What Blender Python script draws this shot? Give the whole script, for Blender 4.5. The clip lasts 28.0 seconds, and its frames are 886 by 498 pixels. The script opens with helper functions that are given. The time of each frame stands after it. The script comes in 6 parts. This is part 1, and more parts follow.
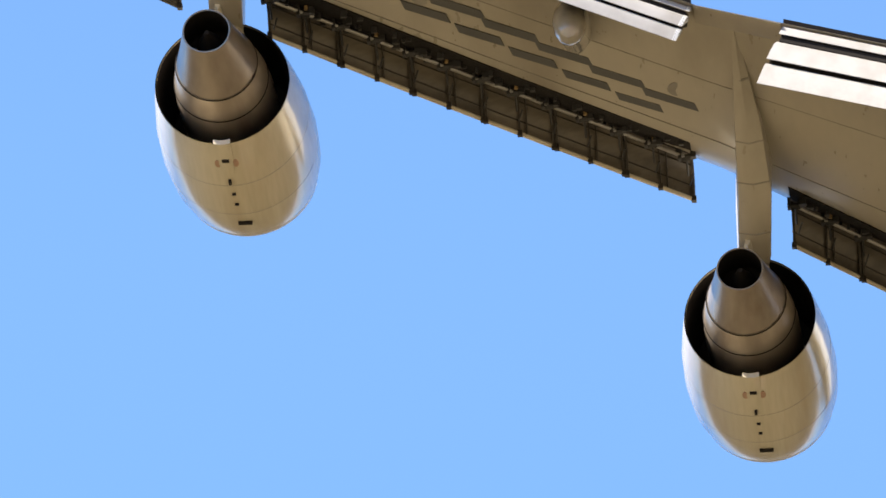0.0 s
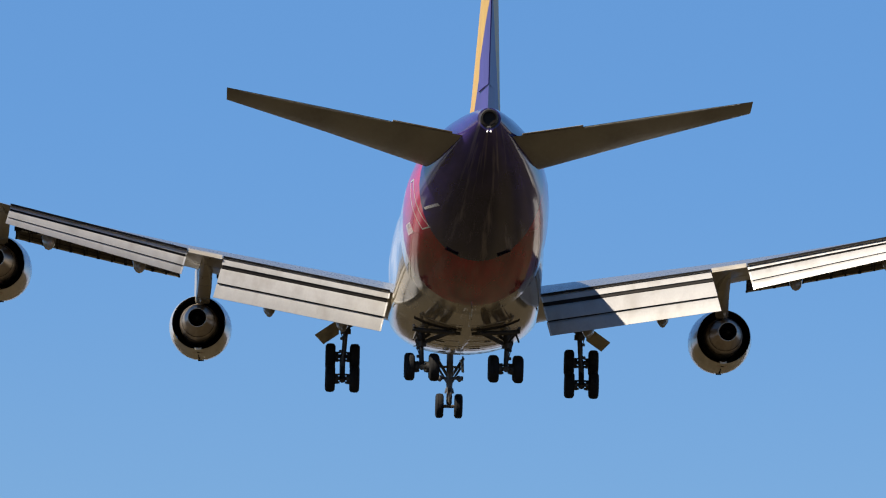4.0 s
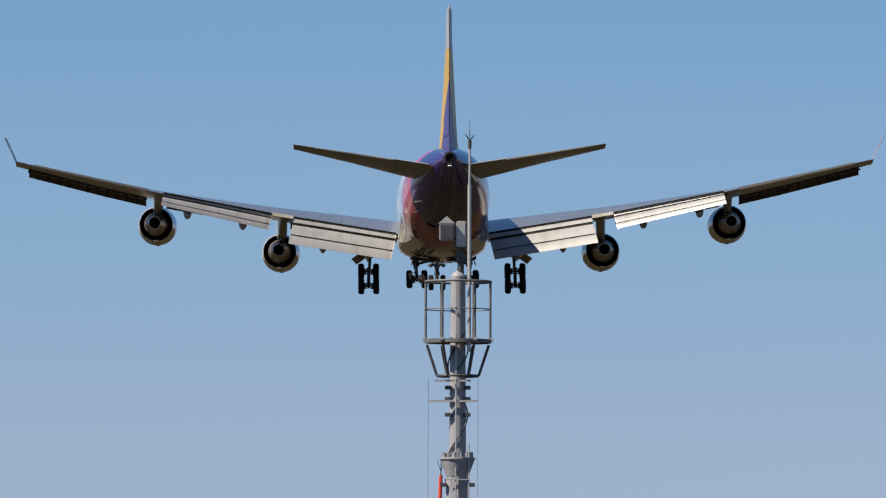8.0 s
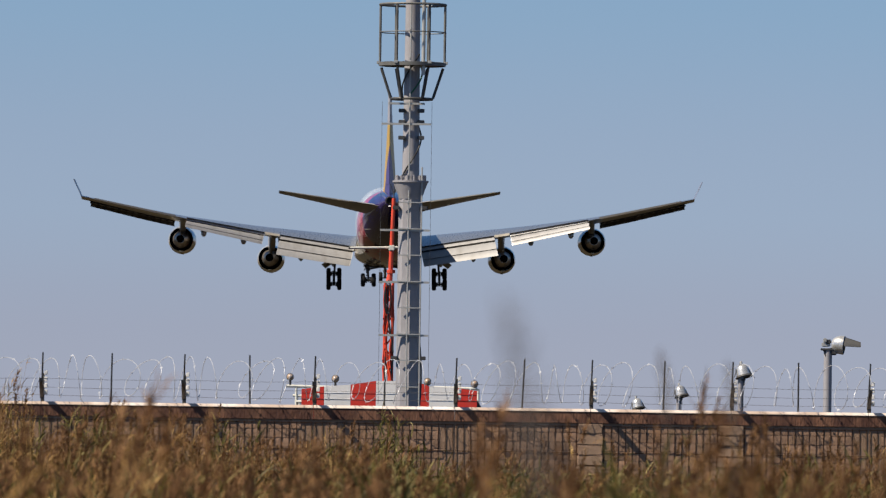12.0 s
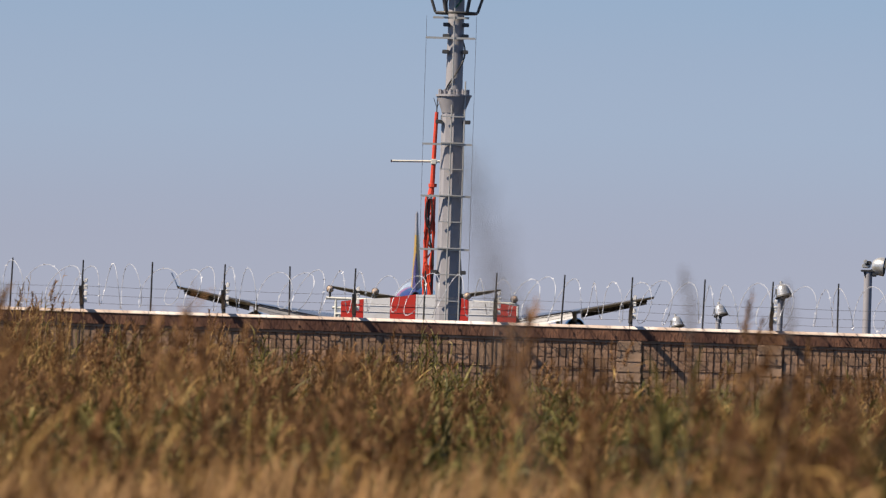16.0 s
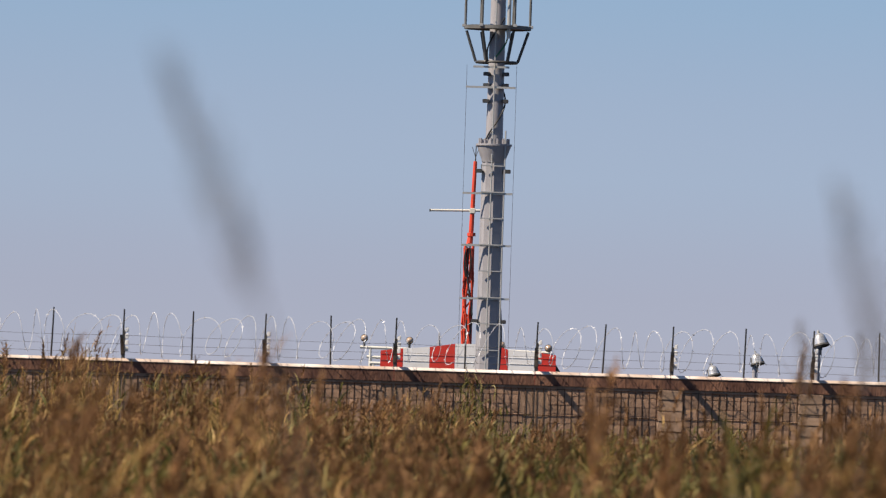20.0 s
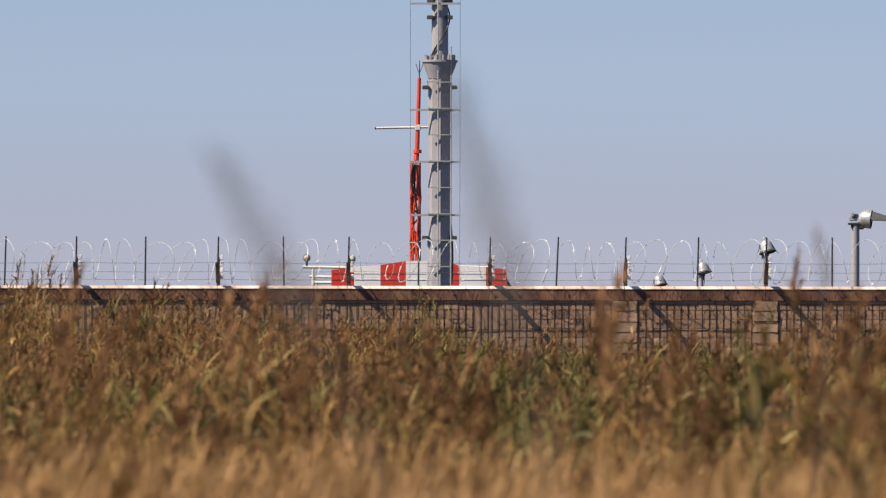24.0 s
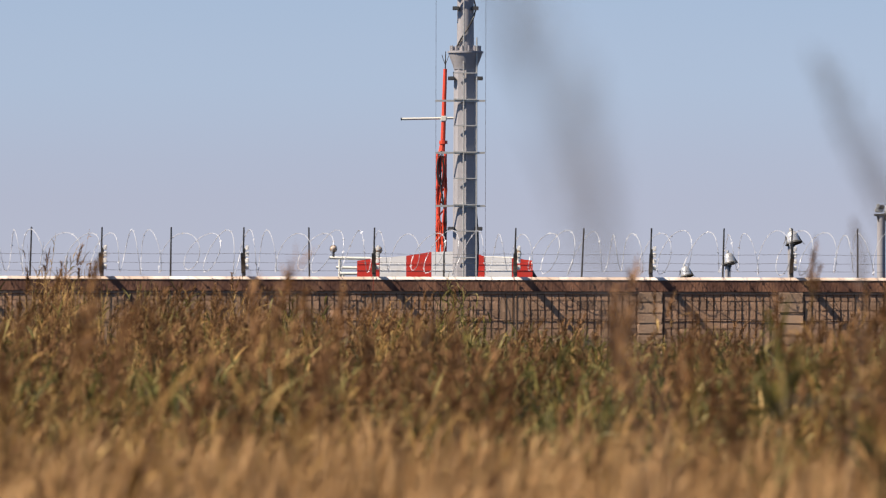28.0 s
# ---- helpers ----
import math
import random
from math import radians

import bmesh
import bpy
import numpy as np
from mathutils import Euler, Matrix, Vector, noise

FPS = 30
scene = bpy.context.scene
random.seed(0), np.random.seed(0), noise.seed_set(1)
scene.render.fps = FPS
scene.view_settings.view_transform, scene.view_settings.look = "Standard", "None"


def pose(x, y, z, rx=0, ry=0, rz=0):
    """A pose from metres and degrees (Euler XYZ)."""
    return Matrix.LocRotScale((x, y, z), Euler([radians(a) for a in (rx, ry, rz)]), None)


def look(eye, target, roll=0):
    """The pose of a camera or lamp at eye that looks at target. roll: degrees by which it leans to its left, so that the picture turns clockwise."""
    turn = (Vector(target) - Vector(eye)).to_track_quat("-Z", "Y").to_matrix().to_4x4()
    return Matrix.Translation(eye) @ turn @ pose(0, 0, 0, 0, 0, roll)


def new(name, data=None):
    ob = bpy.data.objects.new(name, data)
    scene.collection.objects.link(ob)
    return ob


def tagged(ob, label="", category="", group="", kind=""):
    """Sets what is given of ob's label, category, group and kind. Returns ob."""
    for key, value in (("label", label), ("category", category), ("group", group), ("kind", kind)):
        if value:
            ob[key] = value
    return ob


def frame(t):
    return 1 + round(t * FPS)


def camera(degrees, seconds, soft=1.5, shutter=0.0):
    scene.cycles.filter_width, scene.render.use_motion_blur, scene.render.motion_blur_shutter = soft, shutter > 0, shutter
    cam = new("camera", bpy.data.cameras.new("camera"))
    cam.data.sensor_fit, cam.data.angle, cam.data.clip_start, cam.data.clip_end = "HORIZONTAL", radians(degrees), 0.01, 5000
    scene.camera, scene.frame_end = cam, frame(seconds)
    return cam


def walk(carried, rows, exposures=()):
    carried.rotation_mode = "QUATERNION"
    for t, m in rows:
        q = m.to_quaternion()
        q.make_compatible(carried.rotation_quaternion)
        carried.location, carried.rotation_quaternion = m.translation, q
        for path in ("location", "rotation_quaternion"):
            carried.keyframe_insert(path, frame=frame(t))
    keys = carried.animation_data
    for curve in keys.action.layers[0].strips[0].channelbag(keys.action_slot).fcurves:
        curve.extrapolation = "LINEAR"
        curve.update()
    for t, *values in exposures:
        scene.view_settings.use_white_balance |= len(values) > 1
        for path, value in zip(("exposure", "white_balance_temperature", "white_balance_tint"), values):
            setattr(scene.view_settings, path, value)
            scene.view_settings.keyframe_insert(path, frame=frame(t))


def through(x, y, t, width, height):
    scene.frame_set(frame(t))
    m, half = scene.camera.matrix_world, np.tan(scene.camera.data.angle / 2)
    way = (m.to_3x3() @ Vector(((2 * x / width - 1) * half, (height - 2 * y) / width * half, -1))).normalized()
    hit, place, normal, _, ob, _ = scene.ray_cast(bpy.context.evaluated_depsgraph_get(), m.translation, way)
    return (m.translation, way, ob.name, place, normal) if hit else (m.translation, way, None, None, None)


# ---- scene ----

EYE = 2.0          # height of the lens over the field, metres
FOCAL = 17483.0    # one radian seen through this lens, in steps of the angular grid used below


def aim(yaw, pitch, roll, x=0.0):
    """The lens turns on its spot, and late in the clip sways a little sideways: degrees to the right, up, and of lean; metres east."""
    return pose(x, 0, EYE, 90 + pitch, 0, -yaw) @ pose(0, 0, 0, 0, 0, roll)


def spot(dist, az, el):
    """The place at dist metres that lies az steps right of and el steps above the level line north."""
    return Vector((dist * az / FOCAL, dist, EYE + dist * el / FOCAL))


cam = camera(5.135, 28.0, soft=1.1)
cam.data.dof.use_dof = True
cam.data.dof.focus_distance = 360.0
cam.data.dof.aperture_fstop = 8.0
walk(cam, [
    (0.0, aim(-6.481, 25.464, 0.185)), (0.5, aim(-5.071, 20.266, -0.531)), (1.0, aim(-4.044, 16.594, 0.224)),
    (1.5, aim(-2.505, 13.563, 2.314)), (2.0, aim(-1.290, 11.671, 1.300)), (2.5, aim(-0.844, 10.173, 1.865)),
    (3.0, aim(-0.234, 9.161, 1.747)), (3.5, aim(-0.135, 8.020, 1.754)), (5.5, aim(-0.252, 5.285, 1.585)),
    (6.0, aim(-0.186, 4.642, 1.123)), (6.5, aim(-0.063, 4.270, 0.806)), (7.0, aim(-0.278, 3.843, 0.592)),
    (7.5, aim(-0.112, 3.351, 0.614)), (8.0, aim(0.013, 2.967, 0.222)), (8.5, aim(0.112, 2.499, -0.229)),
    (9.0, aim(0.171, 2.232, -0.184)), (9.5, aim(0.300, 2.015, -0.038)), (10.0, aim(0.253, 2.095, -0.058)),
    (10.5, aim(0.229, 1.880, -0.117)), (11.0, aim(0.239, 1.601, 0.093)), (11.5, aim(0.248, 1.410, 0.347)),
    (12.0, aim(0.295, 1.364, 0.807)), (12.5, aim(0.355, 1.156, 0.937)), (13.0, aim(0.338, 0.925, 1.044)),
    (13.5, aim(0.325, 0.768, 0.528)), (15.5, aim(0.041, 0.927, 1.237)), (16.0, aim(0.067, 0.862, 1.811)),
    (16.5, aim(0.121, 0.857, 1.907)), (17.0, aim(0.367, 0.882, 1.927)), (17.5, aim(0.306, 0.972, 1.678, -0.06)),
    (18.0, aim(0.114, 0.972, 1.683, -0.12)), (18.5, aim(-0.009, 0.953, 1.787, -0.18)), (19.0, aim(0.005, 0.920, 2.002, -0.19)),
    (19.5, aim(-0.045, 0.969, 1.842, -0.20)), (20.0, aim(-0.124, 1.140, 1.813, -0.21)), (20.2, aim(-0.135, 1.384, 1.865, -0.24)),
    (20.4, aim(0.521, 1.450, 1.386, -0.27)), (20.5, aim(0.609, 1.467, 2.202, -0.28)), (21.0, aim(-0.315, 1.247, 1.036, -0.36)),
    (21.5, aim(-0.133, 1.196, 0.142, -0.39)), (23.5, aim(0.033, 0.759, -0.287, -0.51)), (24.0, aim(0.254, 0.663, 0.091, -0.54)),
    (24.5, aim(-0.146, 0.638, 0.463, -0.58)), (25.0, aim(-0.107, 0.696, 0.461, -0.63)), (25.5, aim(0.241, 0.631, 0.540, -0.69)),
    (26.0, aim(0.298, 0.530, 0.517, -0.75)), (26.5, aim(0.213, 0.604, 0.138, -0.69)), (27.0, aim(0.189, 0.632, 0.206, -0.63)),
    (27.5, aim(0.121, 0.610, -0.120, -0.56)), (28.0, aim(0.096, 0.610, 0.128, -0.50)),
], exposures=[(0.0, 2.03, 6620, 10), (1.0, 1.63, 6650, 10), (2.0, 1.3, 6650, 10), (3.0, 1.08, 6650, 10), (6.0, 0.79, 6640, 10), (7.0, 0.64, 6600, 10), (8.0, 0.62, 6560, 10), (9.0, 0.57, 6480, 10), (11.0, 0.55, 6680, 10),
    (13.0, 0.5, 6750, 11), (16.0, 0.64, 6920, 13), (17.0, 0.65, 6920, 13), (19.0, 0.65, 6920, 13), (20.0, 0.68, 6920, 13), (21.0, 0.48, 6920, 14), (21.5, 0.48, 6920, 14), (23.5, 0.75, 6990, 13), (24.0, 0.78, 6990, 13),
    (25.0, 0.95, 6990, 13), (26.0, 0.82, 6990, 13), (27.0, 0.78, 6990, 13), (28.0, 0.87, 6990, 13)])

# ---- daylight ----
SUN_EL, SUN_LEFT = 49.0, 114.0     # sun height, and its angle left of the view direction (behind the left shoulder)
world = bpy.data.worlds.new("sky")
scene.world = world
world.use_nodes = True
wn = world.node_tree
sky = wn.nodes.new("ShaderNodeTexSky")
sky.sky_type = "NISHITA"
sky.sun_disc = False
sky.sun_elevation = radians(SUN_EL)
sky.sun_rotation = radians(-SUN_LEFT)
sky.altitude = 0
sky.air_density, sky.dust_density, sky.ozone_density = 1.0, 0.0, 4.0
back = wn.nodes["Background"]
back.inputs["Strength"].default_value = 0.055 / 0.47
wc = wn.nodes.new("ShaderNodeTexCoord")
lift = wn.nodes.new("ShaderNodeVectorMath")   # the clear air here keeps blue almost down to the horizon
lift.operation = "ADD"
lift.inputs[1].default_value = (0, 0, 0.09)
norm = wn.nodes.new("ShaderNodeVectorMath")
norm.operation = "NORMALIZE"
wn.links.new(wc.outputs["Generated"], lift.inputs[0])
wn.links.new(lift.outputs[0], norm.inputs[0])
wn.links.new(norm.outputs[0], sky.inputs["Vector"])
rise = wn.nodes.new("ShaderNodeSeparateXYZ")
wn.links.new(wc.outputs["Generated"], rise.inputs[0])
haze = wn.nodes.new("ShaderNodeValToRGB")     # thin warm haze low down, deeper blue above it
haze.color_ramp.interpolation = "EASE"
hs = haze.color_ramp.elements
for at, c in ((0.014, (0.588, 0.447, 0.46)), (0.03, (0.592, 0.508, 0.522)), (0.055, (0.505, 0.527, 0.553)), (0.09, (0.40, 0.50, 0.572)), (0.14, (0.32, 0.475, 0.61)), (0.21, (0.33, 0.49, 0.63)), (0.29, (0.40, 0.555, 0.68)), (0.43, (0.55, 0.645, 0.705)), (0.56, (0.34, 0.41, 0.46))):
    hs.new(at).color = (*c, 1)
hs[0].color, hs[-1].color = (0.59, 0.415, 0.423, 1), (0.20, 0.245, 0.28, 1)
wn.links.new(rise.outputs[2], haze.inputs["Fac"])
hazed = wn.nodes.new("ShaderNodeMix")
hazed.data_type, hazed.blend_type = "RGBA", "MULTIPLY"
hazed.inputs[0].default_value = 1.0
wn.links.new(sky.outputs["Color"], hazed.inputs[6])
wn.links.new(haze.outputs["Color"], hazed.inputs[7])
wn.links.new(hazed.outputs[2], back.inputs["Color"])
sun = new("sun", bpy.data.lights.new("sun", "SUN"))
sun.data.energy, sun.data.angle, sun.data.color = 4.9, radians(0.53), (1.0, 0.90, 0.76)
toward = Vector((-math.sin(radians(SUN_LEFT)) * math.cos(radians(SUN_EL)), math.cos(radians(SUN_LEFT)) * math.cos(radians(SUN_EL)), math.sin(radians(SUN_EL))))
sun.matrix_world = look(toward * 100, (0, 0, 0))


# ---- materials ----
def ramp(nt, fac, stops):
    r = nt.nodes.new("ShaderNodeValToRGB")
    e = r.color_ramp.elements
    while len(e) < len(stops):
        e.new(0.5)
    for k, (at, c) in zip(e, stops):
        k.position, k.color = at, (*c, 1)
    nt.links.new(fac, r.inputs["Fac"])
    return r.outputs["Color"]


def tint(c, k):
    return tuple(min(1.0, v * k) for v in c)


def mixed(nt, fac, a, b, mode="MIX"):
    m = nt.nodes.new("ShaderNodeMix")
    m.data_type, m.blend_type = "RGBA", mode
    for sock, v in ((m.inputs[0], fac), (m.inputs[6], a), (m.inputs[7], b)):
        if hasattr(v, "is_linked"):
            nt.links.new(v, sock)
        elif isinstance(v, tuple):
            sock.default_value = (*v, 1)
        else:
            sock.default_value = v
    return m.outputs[2]


def math_node(nt, op, a, b=0.0):
    m = nt.nodes.new("ShaderNodeMath")
    m.operation = op
    for sock, v in ((m.inputs[0], a), (m.inputs[1], b)):
        if hasattr(v, "is_linked"):
            nt.links.new(v, sock)
        else:
            sock.default_value = v
    return m.outputs[0]


def noise_node(nt, scale, detail=4, coord="Object", stretch=(1, 1, 1)):
    tc = nt.nodes.new("ShaderNodeTexCoord")
    mp = nt.nodes.new("ShaderNodeMapping")
    mp.inputs["Scale"].default_value = stretch
    nt.links.new(tc.outputs[coord], mp.inputs["Vector"])
    n = nt.nodes.new("ShaderNodeTexNoise")
    n.inputs["Scale"].default_value, n.inputs["Detail"].default_value = scale, detail
    nt.links.new(mp.outputs[0], n.inputs["Vector"])
    return n.outputs["Fac"]


def base_mat(name, rough, metal=0.0):
    m = bpy.data.materials.new(name)
    m.use_nodes = True
    b = m.node_tree.nodes["Principled BSDF"]
    b.inputs["Roughness"].default_value, b.inputs["Metallic"].default_value = rough, metal
    return m, m.node_tree, b


def surface(name, color, rough=0.6, metal=0.0, var=0.25, big=1.5, small=25.0, bump=0.0, stretch=(1, 1, 1), dirt=None, island=0.0, piece=0.0, coat=0.0, amount=0.45, spec=0.5):
    """A painted, stone or metal surface: broad stains and fine grain, dirt colour in patches, a shade of its own per piece."""
    m, nt, b = base_mat(name, rough, metal)
    b.inputs["Specular IOR Level"].default_value = spec
    n1, n2 = noise_node(nt, big, 5, stretch=stretch), noise_node(nt, small, 3, stretch=stretch)
    c = ramp(nt, n1, [(0.3, tint(color, 1 - var)), (0.7, tint(color, 1 + var))])
    c = mixed(nt, 0.5, c, ramp(nt, n2, [(0.3, tint(color, 1 - var)), (0.7, tint(color, 1 + var * 0.6))]))
    if dirt:
        n3 = noise_node(nt, big * 0.7, 8, stretch=stretch)
        c = mixed(nt, ramp(nt, n3, [(amount, (0, 0, 0)), (amount + 0.22, (0.85, 0.85, 0.85))]), c, dirt)
    if island:
        g = nt.nodes.new("ShaderNodeNewGeometry")
        c = mixed(nt, 1.0, c, ramp(nt, g.outputs["Random Per Island"], [(0, (1 - island,) * 3), (1, (1.0, 1.0, 1.0))]), "MULTIPLY")
    if piece:
        g = nt.nodes.new("ShaderNodeObjectInfo")
        c = mixed(nt, 1.0, c, ramp(nt, g.outputs["Random"], [(0, (1 - piece,) * 3), (1, (1.0, 1.0, 1.0))]), "MULTIPLY")
    nt.links.new(c, b.inputs["Base Color"])
    nt.links.new(ramp(nt, n2, [(0.2, (rough * 0.75,) * 3), (0.8, (min(1, rough * 1.2),) * 3)]), b.inputs["Roughness"])
    if coat:
        b.inputs["Coat Weight"].default_value, b.inputs["Coat Roughness"].default_value = coat, 0.08
    if bump:
        bp = nt.nodes.new("ShaderNodeBump")
        bp.inputs["Strength"].default_value, bp.inputs["Distance"].default_value = bump, 0.02
        nt.links.new(n2, bp.inputs["Height"])
        nt.links.new(bp.outputs[0], b.inputs["Normal"])
    return m


WHITE_PAINT = surface("white_paint", (0.66, 0.63, 0.55), 0.2, var=0.08, dirt=(0.40, 0.33, 0.22), amount=0.5, stretch=(1, 0.3, 1), coat=0.4)
COWL_PAINT = surface("cowl_paint", (0.55, 0.50, 0.385), 0.2, var=0.10, big=0.9, small=7, dirt=(0.42, 0.345, 0.23), amount=0.46, stretch=(2.2, 0.14, 1), coat=0.45)
WING_TOP = surface("upper_wing_coating", (0.13, 0.14, 0.155), 0.3, var=0.12, big=0.5, small=6, stretch=(1, 0.25, 1), coat=0.2)
GREY_WING = surface("grey_wing_paint", (0.39, 0.355, 0.285), 0.33, var=0.10, big=0.5, small=6, dirt=(0.18, 0.15, 0.11), amount=0.5, stretch=(1, 0.25, 1), coat=0.2)
FLAP_GREY = surface("flap_paint", (0.325, 0.322, 0.32), 0.42, var=0.12, big=0.8, small=8, dirt=(0.23, 0.22, 0.205), amount=0.5, stretch=(2, 0.3, 1))
FLAP_EDGE = surface("flap_edge_metal", (0.72, 0.72, 0.7), 0.3, metal=0.5, var=0.05)
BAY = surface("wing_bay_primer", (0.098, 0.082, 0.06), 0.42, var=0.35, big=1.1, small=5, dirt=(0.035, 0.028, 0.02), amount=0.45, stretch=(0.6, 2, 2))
# grey darkened to put shade into the outer aileron and outboard flap noses
OUTBOARD_SHADE = surface("outboard_shade_grey", (0.07, 0.062, 0.05), 0.5, var=0.25, big=0.8, small=6, spec=0.25)
RIB = surface("dark_rib_alloy", (0.035, 0.029, 0.022), 0.5, var=0.3, big=3, small=18, spec=0.2)
OCHRE = surface("ochre_fitting", (0.24, 0.16, 0.065), 0.45, var=0.3, big=6, small=30)
STEEL = surface("bare_steel", (0.42, 0.41, 0.39), 0.35, metal=0.9, var=0.15, big=3)
LIP = surface("polished_lip", (0.62, 0.60, 0.55), 0.3, metal=0.25, var=0.04, big=2)
CORE = surface("heat_stained_titanium", (0.42, 0.36, 0.295), 0.36, metal=0.75, var=0.16, big=1.2, small=3, stretch=(2.0, 0.5, 2.0), dirt=(0.26, 0.19, 0.14), amount=0.56)
# soot on the exhausts; in gaps and bays, black that paints in shade
SOOT_SHADE = surface("soot_and_shade_black", (0.015, 0.013, 0.012), 0.7, var=0.3, spec=0.12)
WINGLET = surface("blue_grey_winglet_paint", (0.20, 0.22, 0.28), 0.35, var=0.1, big=0.8, small=6, dirt=(0.14, 0.15, 0.18), amount=0.5)
# wing grey made darker and dirtier, with the tailplane's underside shade in it
TAIL_SHADE = surface("shade_darkened_tail_grey", (0.22, 0.205, 0.165), 0.4, var=0.14, big=0.5, small=6, dirt=(0.10, 0.088, 0.066), amount=0.48, stretch=(1, 0.25, 1))
DARK = surface("dark_gear_metal", (0.024, 0.023, 0.022), 0.5, metal=0.0, var=0.3, big=4, small=30)
GEAR = surface("grey_gear_enamel", (0.085, 0.083, 0.078), 0.45, var=0.2, big=3, dirt=(0.05, 0.04, 0.035))
RUBBER = surface("tyre_rubber", (0.011, 0.011, 0.0115), 0.85, var=0.3, big=6, small=40, bump=0.1, spec=0.2)
DOOR = surface("gear_door_primer", (0.36, 0.29, 0.16), 0.5, var=0.12, big=2, dirt=(0.17, 0.13, 0.08))
SLATE = surface("registration_paint", (0.08, 0.08, 0.078), 0.5, var=0.2)
RED_MARK = surface("faded_red_stencil", (0.38, 0.24, 0.17), 0.5, var=0.2)
FAIRING = surface("glossy_grey_fairing", (0.30, 0.27, 0.215), 0.12, var=0.12, big=1.5, small=9, dirt=(0.15, 0.12, 0.085), amount=0.5, coat=0.7)
PATCH = surface("grey_patch_panel", (0.25, 0.235, 0.20), 0.36, var=0.1, big=0.8, small=7, dirt=(0.15, 0.13, 0.105), amount=0.5)
RAIL_GREY = surface("dull_platform_steel", (0.125, 0.125, 0.12), 0.6, var=0.3, big=3, small=20, dirt=(0.06, 0.058, 0.052), amount=0.5)
MAST_GREY = surface("galvanised_mast", (0.287, 0.281, 0.299), 0.6, metal=0.0, var=0.12, big=1.2, small=18, bump=0.05, stretch=(1, 1, 0.4))
PALE_STEEL = surface("pale_galvanised_bar", (0.42, 0.42, 0.40), 0.45, metal=0.3, var=0.1)
DARK_STEEL = surface("dark_weathered_steel", (0.07, 0.07, 0.07), 0.55, metal=0.3, var=0.25)
RED = surface("obstacle_red_paint", (0.62, 0.038, 0.022), 0.5, var=0.12, big=2.5, small=20, dirt=(0.45, 0.06, 0.04), amount=0.55)
ORANGE = surface("mast_orange_paint", (0.62, 0.06, 0.024), 0.5, var=0.2, big=3, small=25, dirt=(0.42, 0.055, 0.03), amount=0.58)
WHITE_PANEL = surface("obstacle_white_paint", (0.78, 0.77, 0.75), 0.5, var=0.05, big=1.5, small=18, dirt=(0.58, 0.55, 0.50), amount=0.58)
PIPE = surface("cream_pipe_paint", (0.66, 0.65, 0.58), 0.45, var=0.08)
GLASS_LAMP = surface("lamp_glass", (0.45, 0.33, 0.24), 0.15, var=0.25, big=8, small=30, coat=0.6)
SHINY = surface("spun_aluminium", (0.58, 0.58, 0.57), 0.3, metal=0.55, var=0.2, big=5, dirt=(0.25, 0.25, 0.24), amount=0.55)
STONE = surface("wall_stone", (0.38, 0.232, 0.147), 0.85, var=0.3, big=3, small=22, bump=0.6, dirt=(0.17, 0.09, 0.05), amount=0.52, piece=0.4, island=0.15)
PILLAR = surface("pillar_stone", (0.36, 0.232, 0.15), 0.85, var=0.22, big=3, small=22, bump=0.6, dirt=(0.2, 0.15, 0.1), amount=0.55, piece=0.25)
MORTAR = surface("wall_mortar", (0.26, 0.165, 0.105), 0.9, var=0.3, big=2, small=30, bump=0.5)
COPING = surface("pale_concrete_coping", (0.84, 0.76, 0.69), 0.8, var=0.14, big=1.3, small=20, bump=0.3, dirt=(0.40, 0.29, 0.22), amount=0.36, stretch=(1, 1, 1))
RUST = surface("rust_band", (0.185, 0.085, 0.048), 0.85, var=0.5, big=2.6, small=14, bump=0.9, dirt=(0.055, 0.018, 0.011), amount=0.36, stretch=(1.5, 1, 0.5))
MESHWIRE = surface("rusty_mesh_wire", (0.045, 0.021, 0.012), 0.75, var=0.35, spec=0.1)
INSULATOR = surface("glazed_insulator", (0.82, 0.8, 0.76), 0.3, var=0.12, big=8, small=40)
RAZOR = surface("razor_tape", (0.50, 0.52, 0.56), 0.5, metal=0.2, var=0.2, big=9, small=40)
GREEN_CABLE = surface("green_cable", (0.03, 0.16, 0.08), 0.5, var=0.1)
BLACK_CABLE = surface("black_cable", (0.02, 0.02, 0.02), 0.5, var=0.2)
SOIL = surface("field_soil", (0.036, 0.028, 0.015), 0.95, var=0.3, big=0.15, small=2.5, bump=0.3, dirt=(0.026, 0.028, 0.011), amount=0.5, spec=0.0)
FIELD = surface("dry_reed_field", (0.23, 0.195, 0.135), 0.95, var=0.3, big=0.04, small=0.8, bump=0.3, dirt=(0.09, 0.075, 0.03), amount=0.5, spec=0.0)
AIRFIELD = surface("dry_airfield_grass", (0.046, 0.037, 0.023), 0.9, var=0.35, big=0.022, small=0.5, bump=0.3, dirt=(0.020, 0.018, 0.014), amount=0.44, stretch=(1, 0.5, 1), spec=0.0)


